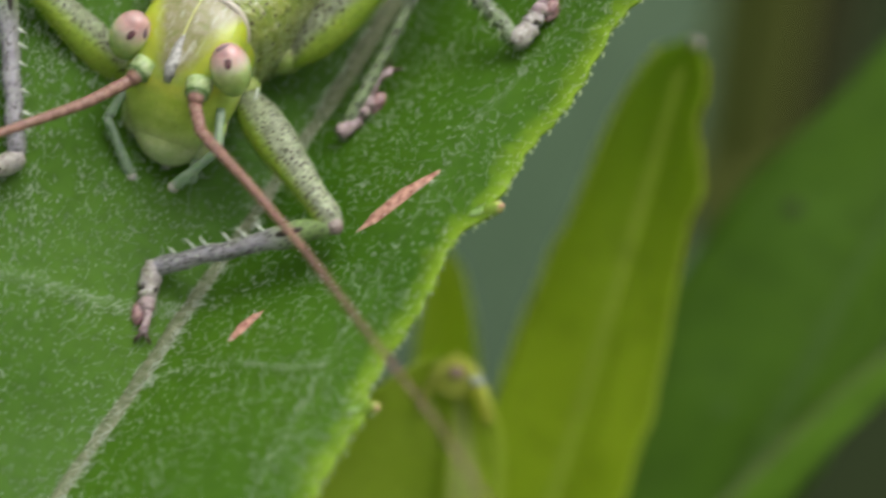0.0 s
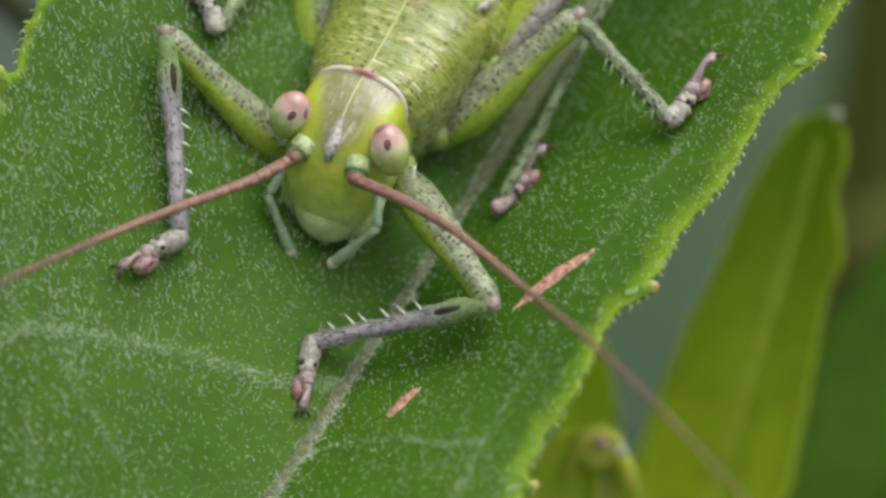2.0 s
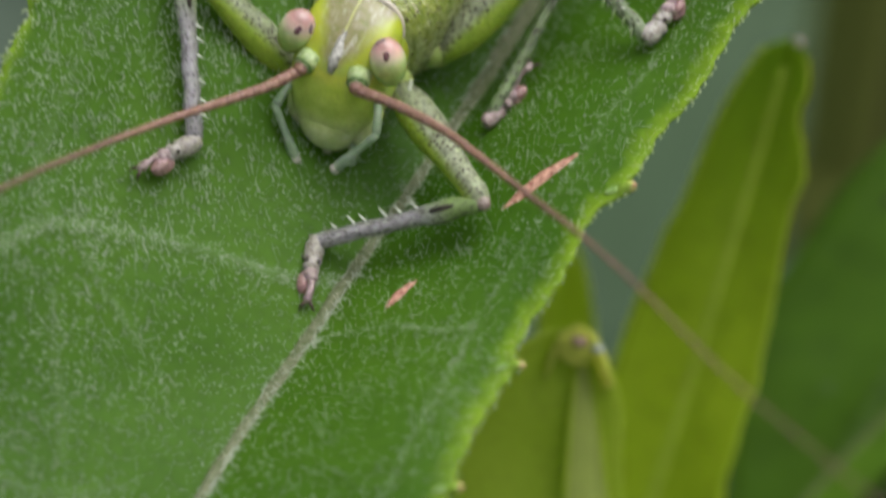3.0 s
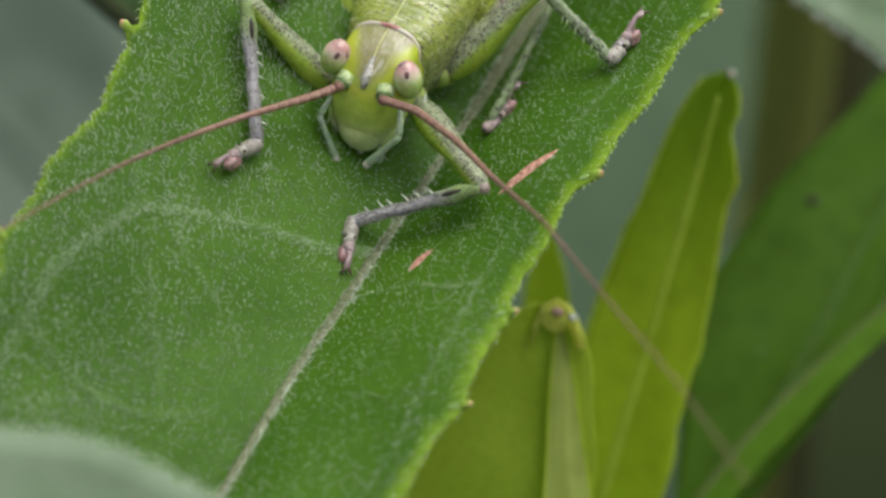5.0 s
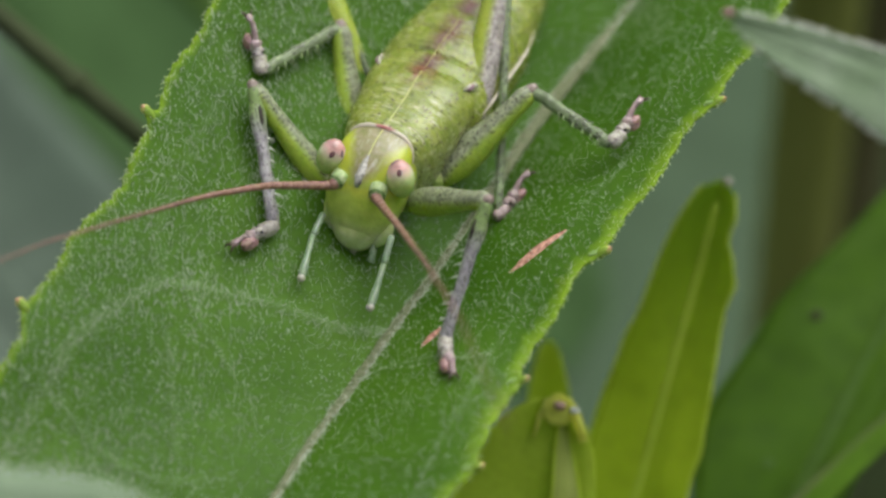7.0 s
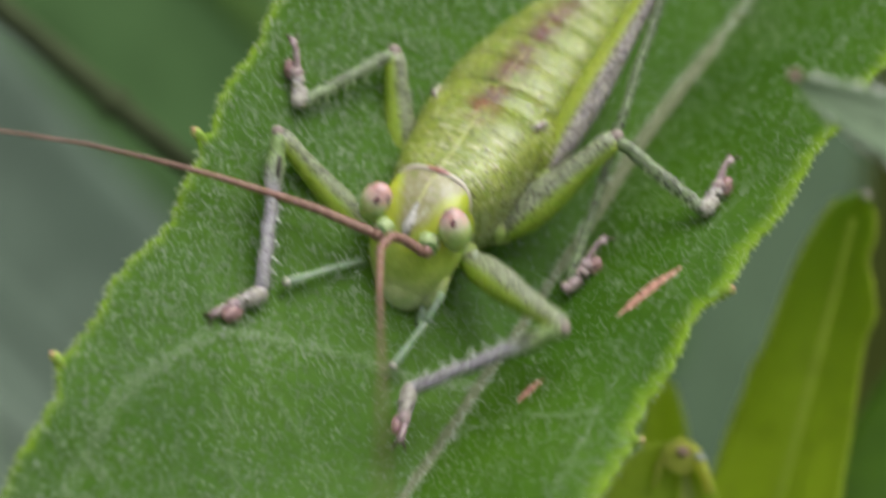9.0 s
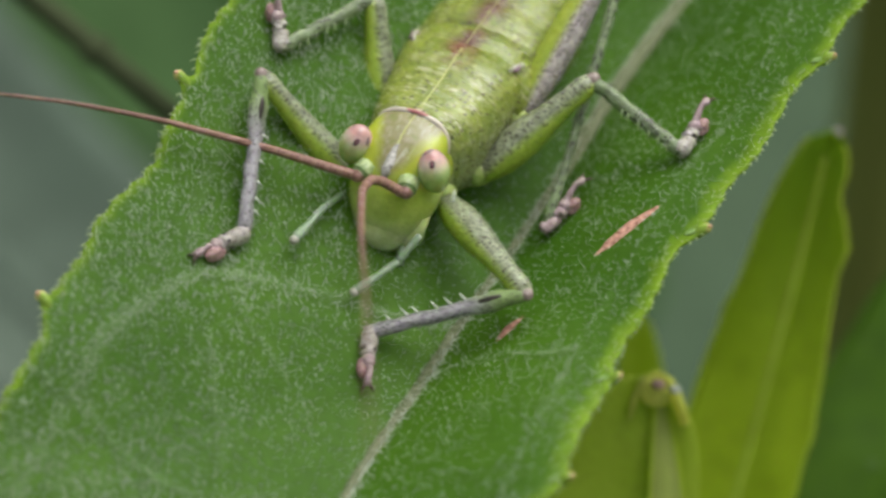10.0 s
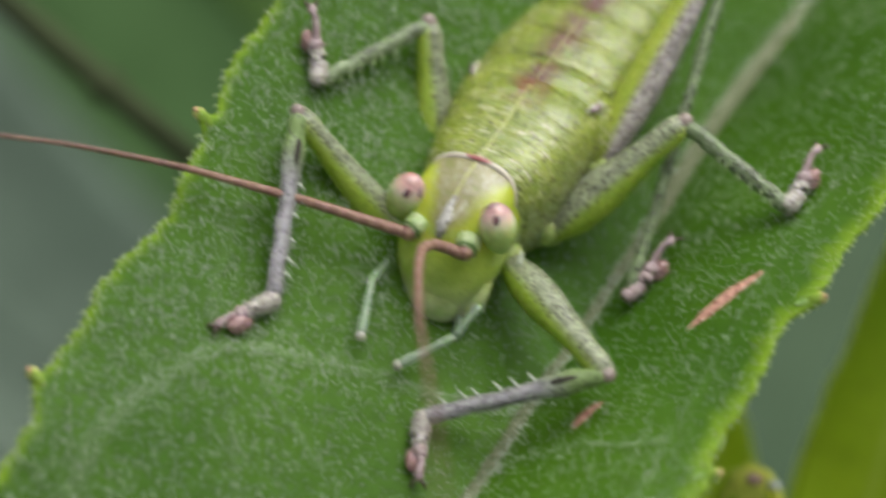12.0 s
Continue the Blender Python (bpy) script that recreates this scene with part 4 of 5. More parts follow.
def build_body(root):
    # head: one smooth skin from the crown to the mouth; rows of height, half width, front, back
    outline = ((0.50, 0.10, 0.95, 1.35), (0.46, 0.55, 0.62, 1.42), (0.36, 0.84, 0.30, 1.45), (0.22, 1.0, 0.0, 1.45), (0.06, 1.08, -0.28, 1.45), (-0.14, 1.12, -0.52, 1.42), (-0.40, 1.13, -0.74, 1.40), (-0.7, 1.18, -0.90, 1.35), (-1.0, 1.20, -1.02, 1.3), (-1.35, 1.15, -1.11, 1.1), (-1.65, 1.03, -1.15, 0.9), (-1.95, 0.86, -1.15, 0.6), (-2.18, 0.68, -1.08, 0.3))
    table = [[(-o[0], o[c]) for o in outline] for c in (1, 2, 3)]

    def crown_z(y, x):
        """Height of the crown over the middle of the head."""
        return lerp_table([(-0.74, -0.40), (-0.52, -0.14), (-0.28, 0.06), (0.0, 0.22), (0.30, 0.36), (0.62, 0.46), (0.95, 0.495), (1.6, 0.50)], y) - 0.30 * x * x

    rings = []
    for q in range(40):
        z = 0.50 - 2.68 * (q / 39) ** 1.15
        half, yf, yb = (sum(lerp_table(tb, -z + d) for d in (-0.07, 0, 0.07)) / 3 for tb in table)
        c, h = (yf + yb) / 2, (yb - yf) / 2
        ring = []
        for k in range(44):
            a = 2 * math.pi * k / 44
            p = Vector((half * math.copysign(abs(math.cos(a)) ** 0.82, math.cos(a)), c + h * math.copysign(abs(math.sin(a)) ** 0.82, math.sin(a)), z))
            # the narrow ridge between the antennae, and hollows beside it
            front = max(0, -math.sin(a))
            p.y -= front * (0.16 * math.exp(-((p.x / 0.16) ** 2) - ((z - 0.0) / 0.22) ** 2) - 0.12 * math.exp(-(((abs(p.x) - 0.45) / 0.2) ** 2) - ((z + 0.1) / 0.25) ** 2))
            ring.append(p)
        rings.append(ring)
    head = part("head", loft(bmesh.new(), rings), M_FACE, root, "yellow-green face under a glossy grey-mauve crown")
    ys = [-0.15 + 0.155 * i for i in range(11)]
    part("crown_line", tube([(0, y, crown_z(y, 0) + 0.012) for y in ys], [0.022] * 11, 6), M_LINE, head, "thin yellow line along the crown")
    ys = [0.20, 0.08, -0.06, -0.20, -0.34, -0.46, -0.56, -0.66]
    part("crown_ridge", tube([(0.01 * math.sin(y * 30), y, crown_z(y, 0) + 0.0) for y in ys], [0.02, 0.05, 0.085, 0.12, 0.135, 0.14, 0.12, 0.07], 12, 0.75, lying=True), M_WHITE, head, "whitish ridge between the antennae")
    lip = part("lip", loft(bmesh.new(), [[Vector((h * math.cos(a), yc + d * math.sin(a), z)) for a in (2 * math.pi * k / 20 for k in range(20))] for z, h, yc, d in ((-1.35, 0.62, -0.70, 0.30), (-1.60, 0.74, -0.75, 0.435), (-1.9, 0.72, -0.79, 0.445), (-2.15, 0.62, -0.80, 0.43), (-2.40, 0.47, -0.76, 0.34), (-2.52, 0.24, -0.70, 0.2))]), M_MASK, head, "pale whitish-green upper lip")
    part("mouth_tip", tube([(0.05, -0.95, -2.3), (0.06, -0.98, -2.5), (0.06, -0.94, -2.62)], [0.14, 0.12, 0.06], 10), M_PALPTIP, lip, "whitish mouth tip")
    for s in (-1, 1):
        part("jaw", tube([(s * 0.85, -0.35, -1.4), (s * 0.84, -0.60, -1.9), (s * 0.5, -0.76, -2.35)], [0.30, 0.28, 0.15], 12), M_MASK, head, "pale jaw side")
        part("cheek", ball((s * 0.90, 0.78, -0.68), (0.30, 0.44, 0.62), 20, 14), M_FACE, head, "pale green bulge behind the eye")
        part("coxal_spine", tube([(s * 1.42, 0.55, -1.05), (s * 1.42, 0.42, -1.3), (s * 1.36, 0.30, -1.6)], [0.03, 0.06, 0.05], 8), M_SPINE, root, "whitish spine of the hip")
        turn = Euler((radians(-18), radians(s * -14), radians(s * 14))).to_matrix()
        eye = part("eye", ball((0, 0, 0), (0.41, 0.40, 0.58), 24, 18), M_EYE, root, "glossy oval eye, pink above and pale green below")
        eye.matrix_local = Matrix.Translation(Vector((s * 1.12, -0.05, -0.04)) * MM) @ turn.to_4x4()
        pd = Vector((-s * 0.06 + 0.27, -0.74, 0.50)).normalized()
        at = Vector((pd.x * 0.41, pd.y * 0.40, pd.z * 0.58))
        part("pupil", ball(at * 0.97, (0.075, 0.125, 0.03), 12, 8, None, axes(pd, (1, 0, 0))), M_PUPIL, eye, "dark pupil spot")
        cd = Vector((0.72, -0.15, 0.68) if s < 0 else (-0.12, -0.22, 0.95)).normalized()
        part("eye_mark", ball(Vector((cd.x * 0.41, cd.y * 0.40, cd.z * 0.58)) * 0.96, (0.15, 0.06, 0.03), 12, 8, None, axes(cd, (1, 0.6, 0) if s > 0 else (1, -0.5, -0.6))), M_EYEMARK, eye, "dark crescent on the eye")
        # antennal socket and basal joints
        c = Vector((s * 0.65, -0.62, -0.36))
        d = Vector((s * 0.22, -0.90, -0.10)).normalized()
        socket = part("antennal_socket", tube([c - d * 0.25, c - d * 0.04, c + d * 0.05, c + d * 0.07, c + d * 0.01], [0.28, 0.255, 0.235, 0.19, 0.16], 18), M_SOCKET, root, "pale green ringed antennal socket")
        part("socket_groove", tube([c + d * 0.03, c + d * 0.06, c + d * 0.075], [0.245, 0.25, 0.22], 18), M_GROOVE, socket, "dark green groove")
        part("socket_ring", tube([c + d * 0.05, c + d * 0.085, c + d * 0.11, c + d * 0.05], [0.205, 0.215, 0.185, 0.13], 18), M_SOCKET, socket, "yellowish ring")
        part("scape", ball(c + d * 0.15, (0.17, 0.17, 0.17), 16, 10), M_ANT, socket, "reddish basal joint")
        # short inner palps
        wide, deep = (1.0, 1.0) if s < 0 else (0.62, 0.55)
        reach = [(s * 0.7, -0.5, -1.9), (s * wide, -0.5 - 0.45 * deep, -2.1), (s * wide * 1.1, -0.5 - 0.85 * deep, -2.3), (s * wide * 1.14, -0.5 - 1.15 * deep, -2.48), (s * wide * 1.14, -0.5 - 1.25 * deep, -2.54)]
        part("labial_palp", tube(reach, [0.06, 0.07, 0.10, 0.12, 0.06], 10), M_PALP, head, "short pale inner palp")
    # pronotum: a saddle open below
    bm = bmesh.new()
    stations = ((1.22, 1.24, 0.49, -1.1), (1.32, 1.42, 0.55, -1.4), (1.6, 1.68, 0.55, -1.75), (2.1, 1.88, 0.57, -2.05), (2.7, 2.00, 0.62, -2.05), (3.25, 2.06, 0.74, -1.7), (3.62, 2.04, 0.80, -0.9))
    outer, inner = [], []
    for y, half, top, low in stations:
        for store, k in ((outer, 0.0), (inner, 0.08)):
            row = []
            for i in range(29):
                a = math.pi * i / 28
                ca, sa = math.cos(a), math.sin(a)
                x = (half - k) * math.copysign(abs(ca) ** 0.70, ca) * (1 - 0.30 * (1 - sa) ** 2)
                z = low + (top - k - low) * abs(sa) ** 0.62
                row.append(Vector((x * (1 + 0.02 * noise.noise((i, y, 1))), y - (0.52 * (1 - sa) + 0.02) * lerp_table([(1.35, 1.0), (1.6, 0.7), (2.1, 0.2), (2.7, 0.0)], y) + 0.3 * sa * (y > 3.5), z)))
            store.append(row)
    loft(bm, [o + i[::-1] for o, i in zip(outer, inner)])
    pron = part("pronotum", bm, M_SHIELD, root, "speckled glossy green saddle-shaped neck shield")
    front = [p + Vector((0, -0.02, 0.0)) for p in outer[0][2:27]]
    part("front_edge", tube(front, [0.03 + 0.045 * math.sin(math.pi * i / (len(front) - 1)) for i in range(len(front))], 8), M_PINK, pron, "pinkish-white front edge")
    spine_z = lambda y: lerp_table([(1.1, 0.475), (1.32, 0.535), (1.6, 0.555), (2.1, 0.575), (2.7, 0.625), (3.25, 0.745), (3.9, 0.81)], y)
    ys = [1.2 + 0.18 * i for i in range(15)]
    part("back_line", tube([(0, y, spine_z(y) - 0.008) for y in ys], [0.02] * 15, 6), M_LINE, pron, "thin yellow line down the back")
    part("red_mark", tube([(-0.42, 1.19, 0.50), (-0.2, 1.17, 0.535), (0.0, 1.165, 0.55), (0.2, 1.17, 0.54), (0.42, 1.19, 0.51)], [0.015, 0.05, 0.06, 0.05, 0.015], 8), M_REDMARK, pron, "pink mark at the front edge")
    for s in (-1, 1):
        part("wing_bud", tube([(s * 1.38, 3.68, 0.52), (s * 1.47, 3.90, 0.48), (s * 1.53, 4.16, 0.40), (s * 1.54, 4.34, 0.32)], [0.10, 0.17, 0.15, 0.05], 12, 0.45), M_BUDRIM, root, "tiny pale wing bud with a dark red centre")
        part("wing_spot", ball((s * 1.50, 3.92, 0.545), (0.10, 0.19, 0.07), 10, 8), M_EYEMARK, root, "dark red spot on the wing bud")
    # chest under the shield
    part("chest", loft(bmesh.new(), [arc_ring(y, h, t, b) for y, h, t, b in ((0.9, 0.95, 0.1, -1.7), (1.8, 1.35, 0.3, -1.95), (3.0, 1.6, 0.5, -2.1), (4.2, 1.68, 0.6, -2.1))]), M_SIDE, root, "pale green flank of the chest")
    # abdomen: overlapping rings
    y = 3.35
    widths = [(3.3, 1.92), (5.0, 2.02), (7.0, 1.96), (9.0, 1.55), (11.0, 1.1), (12.6, 0.5)]
    for i in range(9):
        ln = 1.12 - 0.03 * i
        bm = bmesh.new()
        rs = []
        for k, puff in ((0.0, -0.06), (0.25, 0.0), (0.7, 0.02), (1.0, 0.015), (1.06, -0.05)):
            yy = y + ln * k
            h = lerp_table(widths, yy) + puff
            rs.append(arc_ring(yy, h, back_line(yy) + puff, back_line(yy) - 2.5 * (h / 1.75), 28, 2.2, 0.16))
        loft(bm, rs)
        part("abdomen_ring", bm, M_BODY, root, "glossy speckled yellow-green body ring")
        y += ln
    ys = [3.9 + 0.25 * i for i in range(12)]
    part("abdomen_line", tube([(0, y, back_line(y) + 0.008) for y in ys], [0.02] * 12, 6, 0.6), M_LINE, root, "thin yellow line along the back")
    for s in (-1, 1):
        path = [(s * (lerp_table(widths, y) - 0.03), y, back_line(y) - 1.05) for y in (3.9, 4.6, 5.4, 6.2, 7.0, 7.8, 8.6)]
        part("flank_line", tube(path, [0.03, 0.05, 0.06, 0.06, 0.05, 0.05, 0.03], 8), M_PINK, root, "pale line along the flank")
    return head


def femur_mesh(length, r0, r1, swell):
    path = [(0, 0, length * k) for k in (0, 0.06, 0.2, 0.4, 0.6, 0.8, 0.93, 1.0)]
    rad = [r0 * 0.55, r0 * 0.8, r0 * swell, r0 * swell * 1.02, (r0 * swell + r1) / 2, r1 * 1.08, r1 * 1.1, r1 * 0.8]
    return tube(path, rad, 14, 0.82, None, (1, 0, 0))


def tibia_mesh(length, r, ear):
    rings = 26
    rad = []
    for i in range(rings + 1):
        k = i / rings
        g = lerp_table([(0, 0.8), (0.04, 1.0), (0.1, 1.0), (0.2, 1.3 if ear else 1.0), (0.28, 1.25 if ear else 1.0), (0.36, 1.0), (0.6, 0.95), (0.85, 0.9), (0.95, 1.05), (1.0, 0.75)], k)
        rad.append(r * (g + 0.10 * noise.noise((k * 17, r * 50, length))))
    return tube([(r * 0.25 * noise.noise((i * 0.35, 3, length)), r * 0.2 * noise.noise((i * 0.35, 9, length)), length * i / rings) for i in range(rings + 1)], rad, 12, 0.85, None, (1, 0, 0))


def build_leg(root, kind, side, femur_len, tibia_len, fr0, fr1, swell, tr, ear, tibia_material, femur_material):
    f = part("%s_femur" % kind, femur_mesh(femur_len, fr0, fr1, swell), femur_material, root, "speckled green upper leg")
    part("knee", ball((0, 0, femur_len), (fr1 * 0.68, fr1 * 0.64, fr1 * 0.84), 14, 10), M_KNEE, f, "pale pinkish mottled knee joint")
    bm = bmesh.new()
    for i in range(32):
        z = femur_len * (0.10 + 0.026 * i)
        r = lerp_table([(0, fr0 * 0.7), (0.2, fr0 * swell), (0.5, fr0 * swell), (0.95, fr1)], 0.10 + 0.026 * i)
        spike(bm, (-r * 0.97, 0, z), (-r * 0.97 - 0.05, 0, z + 0.05), 0.03)
    part("femur_bristles", bm, M_TOOTH, f, "row of tiny yellowish bumps")
    t = part("%s_tibia" % kind, tibia_mesh(tibia_len, tr, ear), tibia_material, root, "greyish speckled spiny shin")
    if ear:
        for s in (-1, 1):
            part("ear_slit", ball((tr * 0.25, s * tr * 1.0, tibia_len * 0.22), (tr * 0.38, tr * 0.24, tibia_len * 0.075), 10, 8), M_EAR, t, "dark oval hearing slit")
    rnd = random.Random(len(kind) + int(tibia_len * 10))
    count = 9 if tibia_len > 6 else 6
    for i in range(count):
        for s in (-1, 1):
            k = 0.36 + 0.6 * (i + rnd.uniform(-0.2, 0.2)) / count
            b = Vector((-tr * 0.5, s * tr * 0.6, tibia_len * k))
            bm = bmesh.new()
            d = (Vector((-0.20, s * 0.12, 0.15)) if tibia_len < 6 else Vector((0.06, s * 0.06, 0.10))) * rnd.uniform(0.75, 1.15)
            b.x *= 1 if tibia_len < 6 else -1
            tube([b, b + d * 0.5, b + d], [0.036, 0.026, 0.005], 6, 1.0, bm)
            part("spine", bm, M_SPINE if ear else M_TIBIAG, t)
    bm = bmesh.new()
    for i in range(70 if tibia_len < 6 else 120):
        a, z = rnd.uniform(0, 6.28), tibia_len * rnd.uniform(0.12, 0.97)
        b = Vector((math.cos(a) * tr * 0.9, math.sin(a) * tr * 0.75, z))
        spike(bm, b, b + Vector((math.cos(a) * 0.07, math.sin(a) * 0.07, rnd.uniform(0.06, 0.16))), 0.016)
    tagged(part("shin_bristles", bm, M_SPINE, t, "fine whitish bristles"), kind="stuff")
    # foot: two angular joints, a pink two-lobed pad on the outer side, a slender last joint and claws; along z
    pale = M_TARSUS if kind == "hind" else M_JOINT
    joints = ((-0.08, 0.40, 0.15 if kind == "hind" else 0.185, pale), (0.36, 0.66, 0.155, pale), (0.58, 0.80, 0.14, M_TARSUS))
    foot = None
    for i, (a, b, r, mat) in enumerate(joints):
        rings = []
        for q in range(9):
            k = q / 8
            g = r * (0.72 + 0.34 * math.sin(math.pi * min(0.10 + k * 0.75, 1)) + 0.20 * noise.noise((k * 5, i * 3.1, femur_len)))
            c = Vector((0.04 * i - 0.03 * k, 0.06 * noise.noise((k * 3, i, 7)), a + (b - a) * k))
            rings.append([c + Vector((math.cos(w) * g, math.sin(w) * g * (1 + 0.15 * noise.noise((w, i * 2.0, k * 3))), 0)) for w in (2 * math.pi * j / 14 for j in range(14))])
        bm = loft(bmesh.new(), rings)
        if foot is None:
            foot = part("%s_foot" % kind, bm, mat, root, "whitish jointed foot with pink pads and dark claws")
        else:
            part("foot_joint", bm, mat, foot)
    for q, (up, size) in enumerate(((-0.06, 1.0), (0.04, 0.9)) if ear else ((-0.07, 1.0), (0.04, 0.85))):
        lobe = ball((up, side * 0.13, 0.80 + 0.05 * q), (0.125 * size, 0.14 * size, (0.24 if ear else 0.20) * size), 14, 10)
        part("foot_pad", lobe, M_PAD, foot, "pink bulging pad")
    for w in (-1, 1):
        part("foot_spot", ball((0.115, w * 0.10, 0.43), (0.045, 0.055, 0.05), 8, 6), M_EAR, foot, "dark spot on the foot joint")
    lift, size = (0.0, 0.88) if ear else (0.10, 1.0)
    part("last_joint", tube([(0.05, 0, 0.70), (0.08 + lift * 0.4, -side * 0.02, 0.84), (0.10 + lift, -side * 0.03, 1.0 * size), (0.11 + lift * 1.2, -side * 0.03, 1.18 * size), (0.11 + lift * 1.2, 0, 1.32 * size), (0.08 + lift, 0.0, 1.42 * size)], [0.085, 0.09, 0.078, 0.075, 0.10, 0.055], 10), M_TARSUS, foot, "slender mauve last joint")
    for w in (-1, 1):
        part("claw", tube([(0.10 + lift, w * 0.04, 1.38 * size), (0.09 + lift, w * 0.11, 1.50 * size), (0.0 + lift, w * 0.14, 1.57 * size)], [0.042, 0.03, 0.008], 6), M_CLAW, foot, "dark hooked claw")
    for ob in (foot, *foot.children):
        ob.data.transform(Matrix.Scale(1.18, 4))
    return f, t, foot


# lengths of the limbs in mm
LIMB = {"front": (4.22, 4.12), "middle": (3.85, 3.0), "hind": (7.3, 9.7)}
HIP = {
    ("front", -1): (-1.13, 0.2, -1.95), ("front", 1): (0.98, 0.72, -1.62),
    ("middle", -1): (-1.38, 2.05, -1.75), ("middle", 1): (1.38, 2.05, -1.75),
    ("hind", -1): (-1.75, 3.5, -0.85), ("hind", 1): (1.75, 3.5, -0.85),
}

# body: seconds, middle of the eyes in the place (mm), heading (degrees)
BODY = [(0, -2.13, 5.60, 1.1, -23), (6.2, -2.13, 5.60, 1.1, -23), (6.38, -2.58, 5.05, 1.1, -24), (6.7, -2.58, 5.05, 1.1, -24), (7.2, -2.75, 4.95, 1.1, -25), (8.0, -3.41, 4.52, 1.0, -27.5), (8.7, -3.41, 4.52, 1.0, -27.5), (9.1, -3.58, 4.40, 1.0, -27), (12, -3.58, 4.40, 1.0, -27)]

# each leg: seconds, shin's end, toe, knee (about), in the place (mm)
STEPS = {
    ("front", 1): [
        (0, (-2.70, 2.36, -1.85), (-2.88, 0.56, -2.50), (0.99, 2.11, -0.05)),
        (6.22, (-2.70, 2.36, -1.85), (-2.88, 0.56, -2.50), (0.99, 2.11, -0.05)),
        (6.30, (-2.0, 2.2, -1.0), (-2.3, 0.8, -1.2), (1.0, 2.6, 0.2)),
        (6.40, (-0.75, 0.9, 0.0), (-0.45, -0.1, 0.2), (0.72, 3.2, 1.6)),
        (6.50, (-0.42, 0.05, -0.95), (-0.30, -0.95, -0.95), (0.76, 2.68, 1.99)),
        (8.72, (-0.50, -0.10, -0.95), (0.10, -1.00, -0.85), (0.87, 2.86, 1.57)),
        (8.80, (-0.9, -0.1, -0.5), (-0.9, -1.0, -0.5), (0.3, 2.6, 1.0)),
        (8.90, (-3.2, 0.3, -0.8), (-3.6, -0.9, -1.2), (0.0, 1.7, 0.6)),
        (9.07, (-4.26, 0.81, -1.68), (-4.33, -0.76, -2.33), (-0.34, 0.86, -0.42)),
        (12, (-4.26, 0.81, -1.68), (-4.33, -0.76, -2.33), (-0.34, 0.86, -0.42))],
    ("front", -1): [
        (0, (-5.35, 3.72, -0.05), (-6.30, 3.00, -0.08), (-5.70, 7.04, 2.38)),
        (6.2, (-5.35, 3.72, -0.05), (-6.30, 3.00, -0.08), (-5.70, 7.04, 2.38)),
        (6.4, (-5.35, 3.70, -0.05), (-6.26, 3.00, -0.08), (-5.94, 7.01, 2.34)),
        (7.2, (-5.35, 3.70, -0.05), (-6.26, 3.00, -0.08), (-5.94, 7.01, 2.34)),
        (7.4, (-6.3, 3.1, 0.9), (-7.2, 2.5, 0.8), (-6.5, 6.5, 2.7)),
        (7.6, (-7.35, 2.42, 0.28), (-8.43, 1.71, 0.2), (-6.95, 6.01, 2.26)),
        (12, (-7.38, 2.44, 0.28), (-8.43, 1.70, 0.2), (-6.89, 5.92, 2.43))],
    ("middle", 1): [
        (0, (4.62, 6.16, 0.78), (6.0, 8.15, 1.28), (2.43, 8.9, 1.6)),
        (6.9, (4.62, 6.16, 0.78), (6.0, 8.15, 1.28), (2.6, 7.9, 1.6)),
        (7.05, (4.2, 5.6, 1.3), (5.5, 7.8, 1.6), (2.4, 7.5, 1.8)),
        (7.2, (3.73, 5.0, 0.46), (4.95, 7.38, 0.82), (1.9, 7.0, 1.5)),
        (12, (3.70, 4.96, 0.46), (4.93, 7.35, 0.82), (1.69, 6.8, 1.4))],
    ("middle", -1): [
        (0, (-4.75, 7.9, 1.5), (-5.4, 9.0, 2.2), (-3.8, 9.95, 2.3)),
        (6.22, (-4.75, 7.9, 1.5), (-5.4, 9.0, 2.2), (-3.8, 9.95, 2.3)),
        (6.35, (-5.78, 8.0, 2.05), (-6.15, 9.0, 2.8), (-4.45, 9.5, 2.3)),
        (7.6, (-5.78, 8.0, 2.05), (-6.15, 9.0, 2.8), (-4.45, 9.5, 2.3)),
        (7.72, (-6.2, 7.7, 2.6), (-6.5, 9.0, 3.2), (-4.4, 9.1, 2.6)),
        (7.9, (-6.51, 7.32, 2.1), (-6.72, 8.9, 3.05), (-4.62, 9.05, 2.5)),
        (12, (-6.51, 7.32, 2.1), (-6.72, 8.9, 3.05), (-4.62, 9.05, 2.5))],
    ("hind", 1): [
        (0, (1.08, 5.35, -1.2), (2.2, 6.8, -0.9), (4.6, 14.0, 3.6)),
        (7.3, (1.12, 5.25, -1.2), (2.2, 6.8, -0.9), (4.2, 13.6, 3.6)),
        (7.5, (0.6, 4.7, -0.8), (1.5, 6.4, -0.8), (3.4, 12.8, 3.8)),
        (7.7, (0.23, 4.11, -1.42), (1.55, 5.6, -0.9), (2.8, 12.2, 3.8)),
        (12, (0.23, 4.11, -1.42), (1.55, 5.6, -0.9), (2.6, 12.0, 3.8))],
    ("hind", -1): [
        (0, (-2.0, 7.9, -0.6), (-1.9, 6.9, -0.8), (-1.9, 13.4, 6.0)),
        (7.4, (-2.1, 7.8, -0.6), (-2.0, 6.8, -0.8), (-2.2, 13.0, 6.0)),
        (7.6, (-2.6, 7.3, -0.4), (-2.5, 6.3, -0.5), (-2.8, 12.6, 6.1)),
        (7.8, (-3.1, 6.8, -0.6), (-3.0, 5.8, -0.8), (-3.3, 12.4, 6.1)),
        (12, (-3.1, 6.8, -0.6), (-3.0, 5.8, -0.8), (-3.4, 12.3, 6.1))],
}

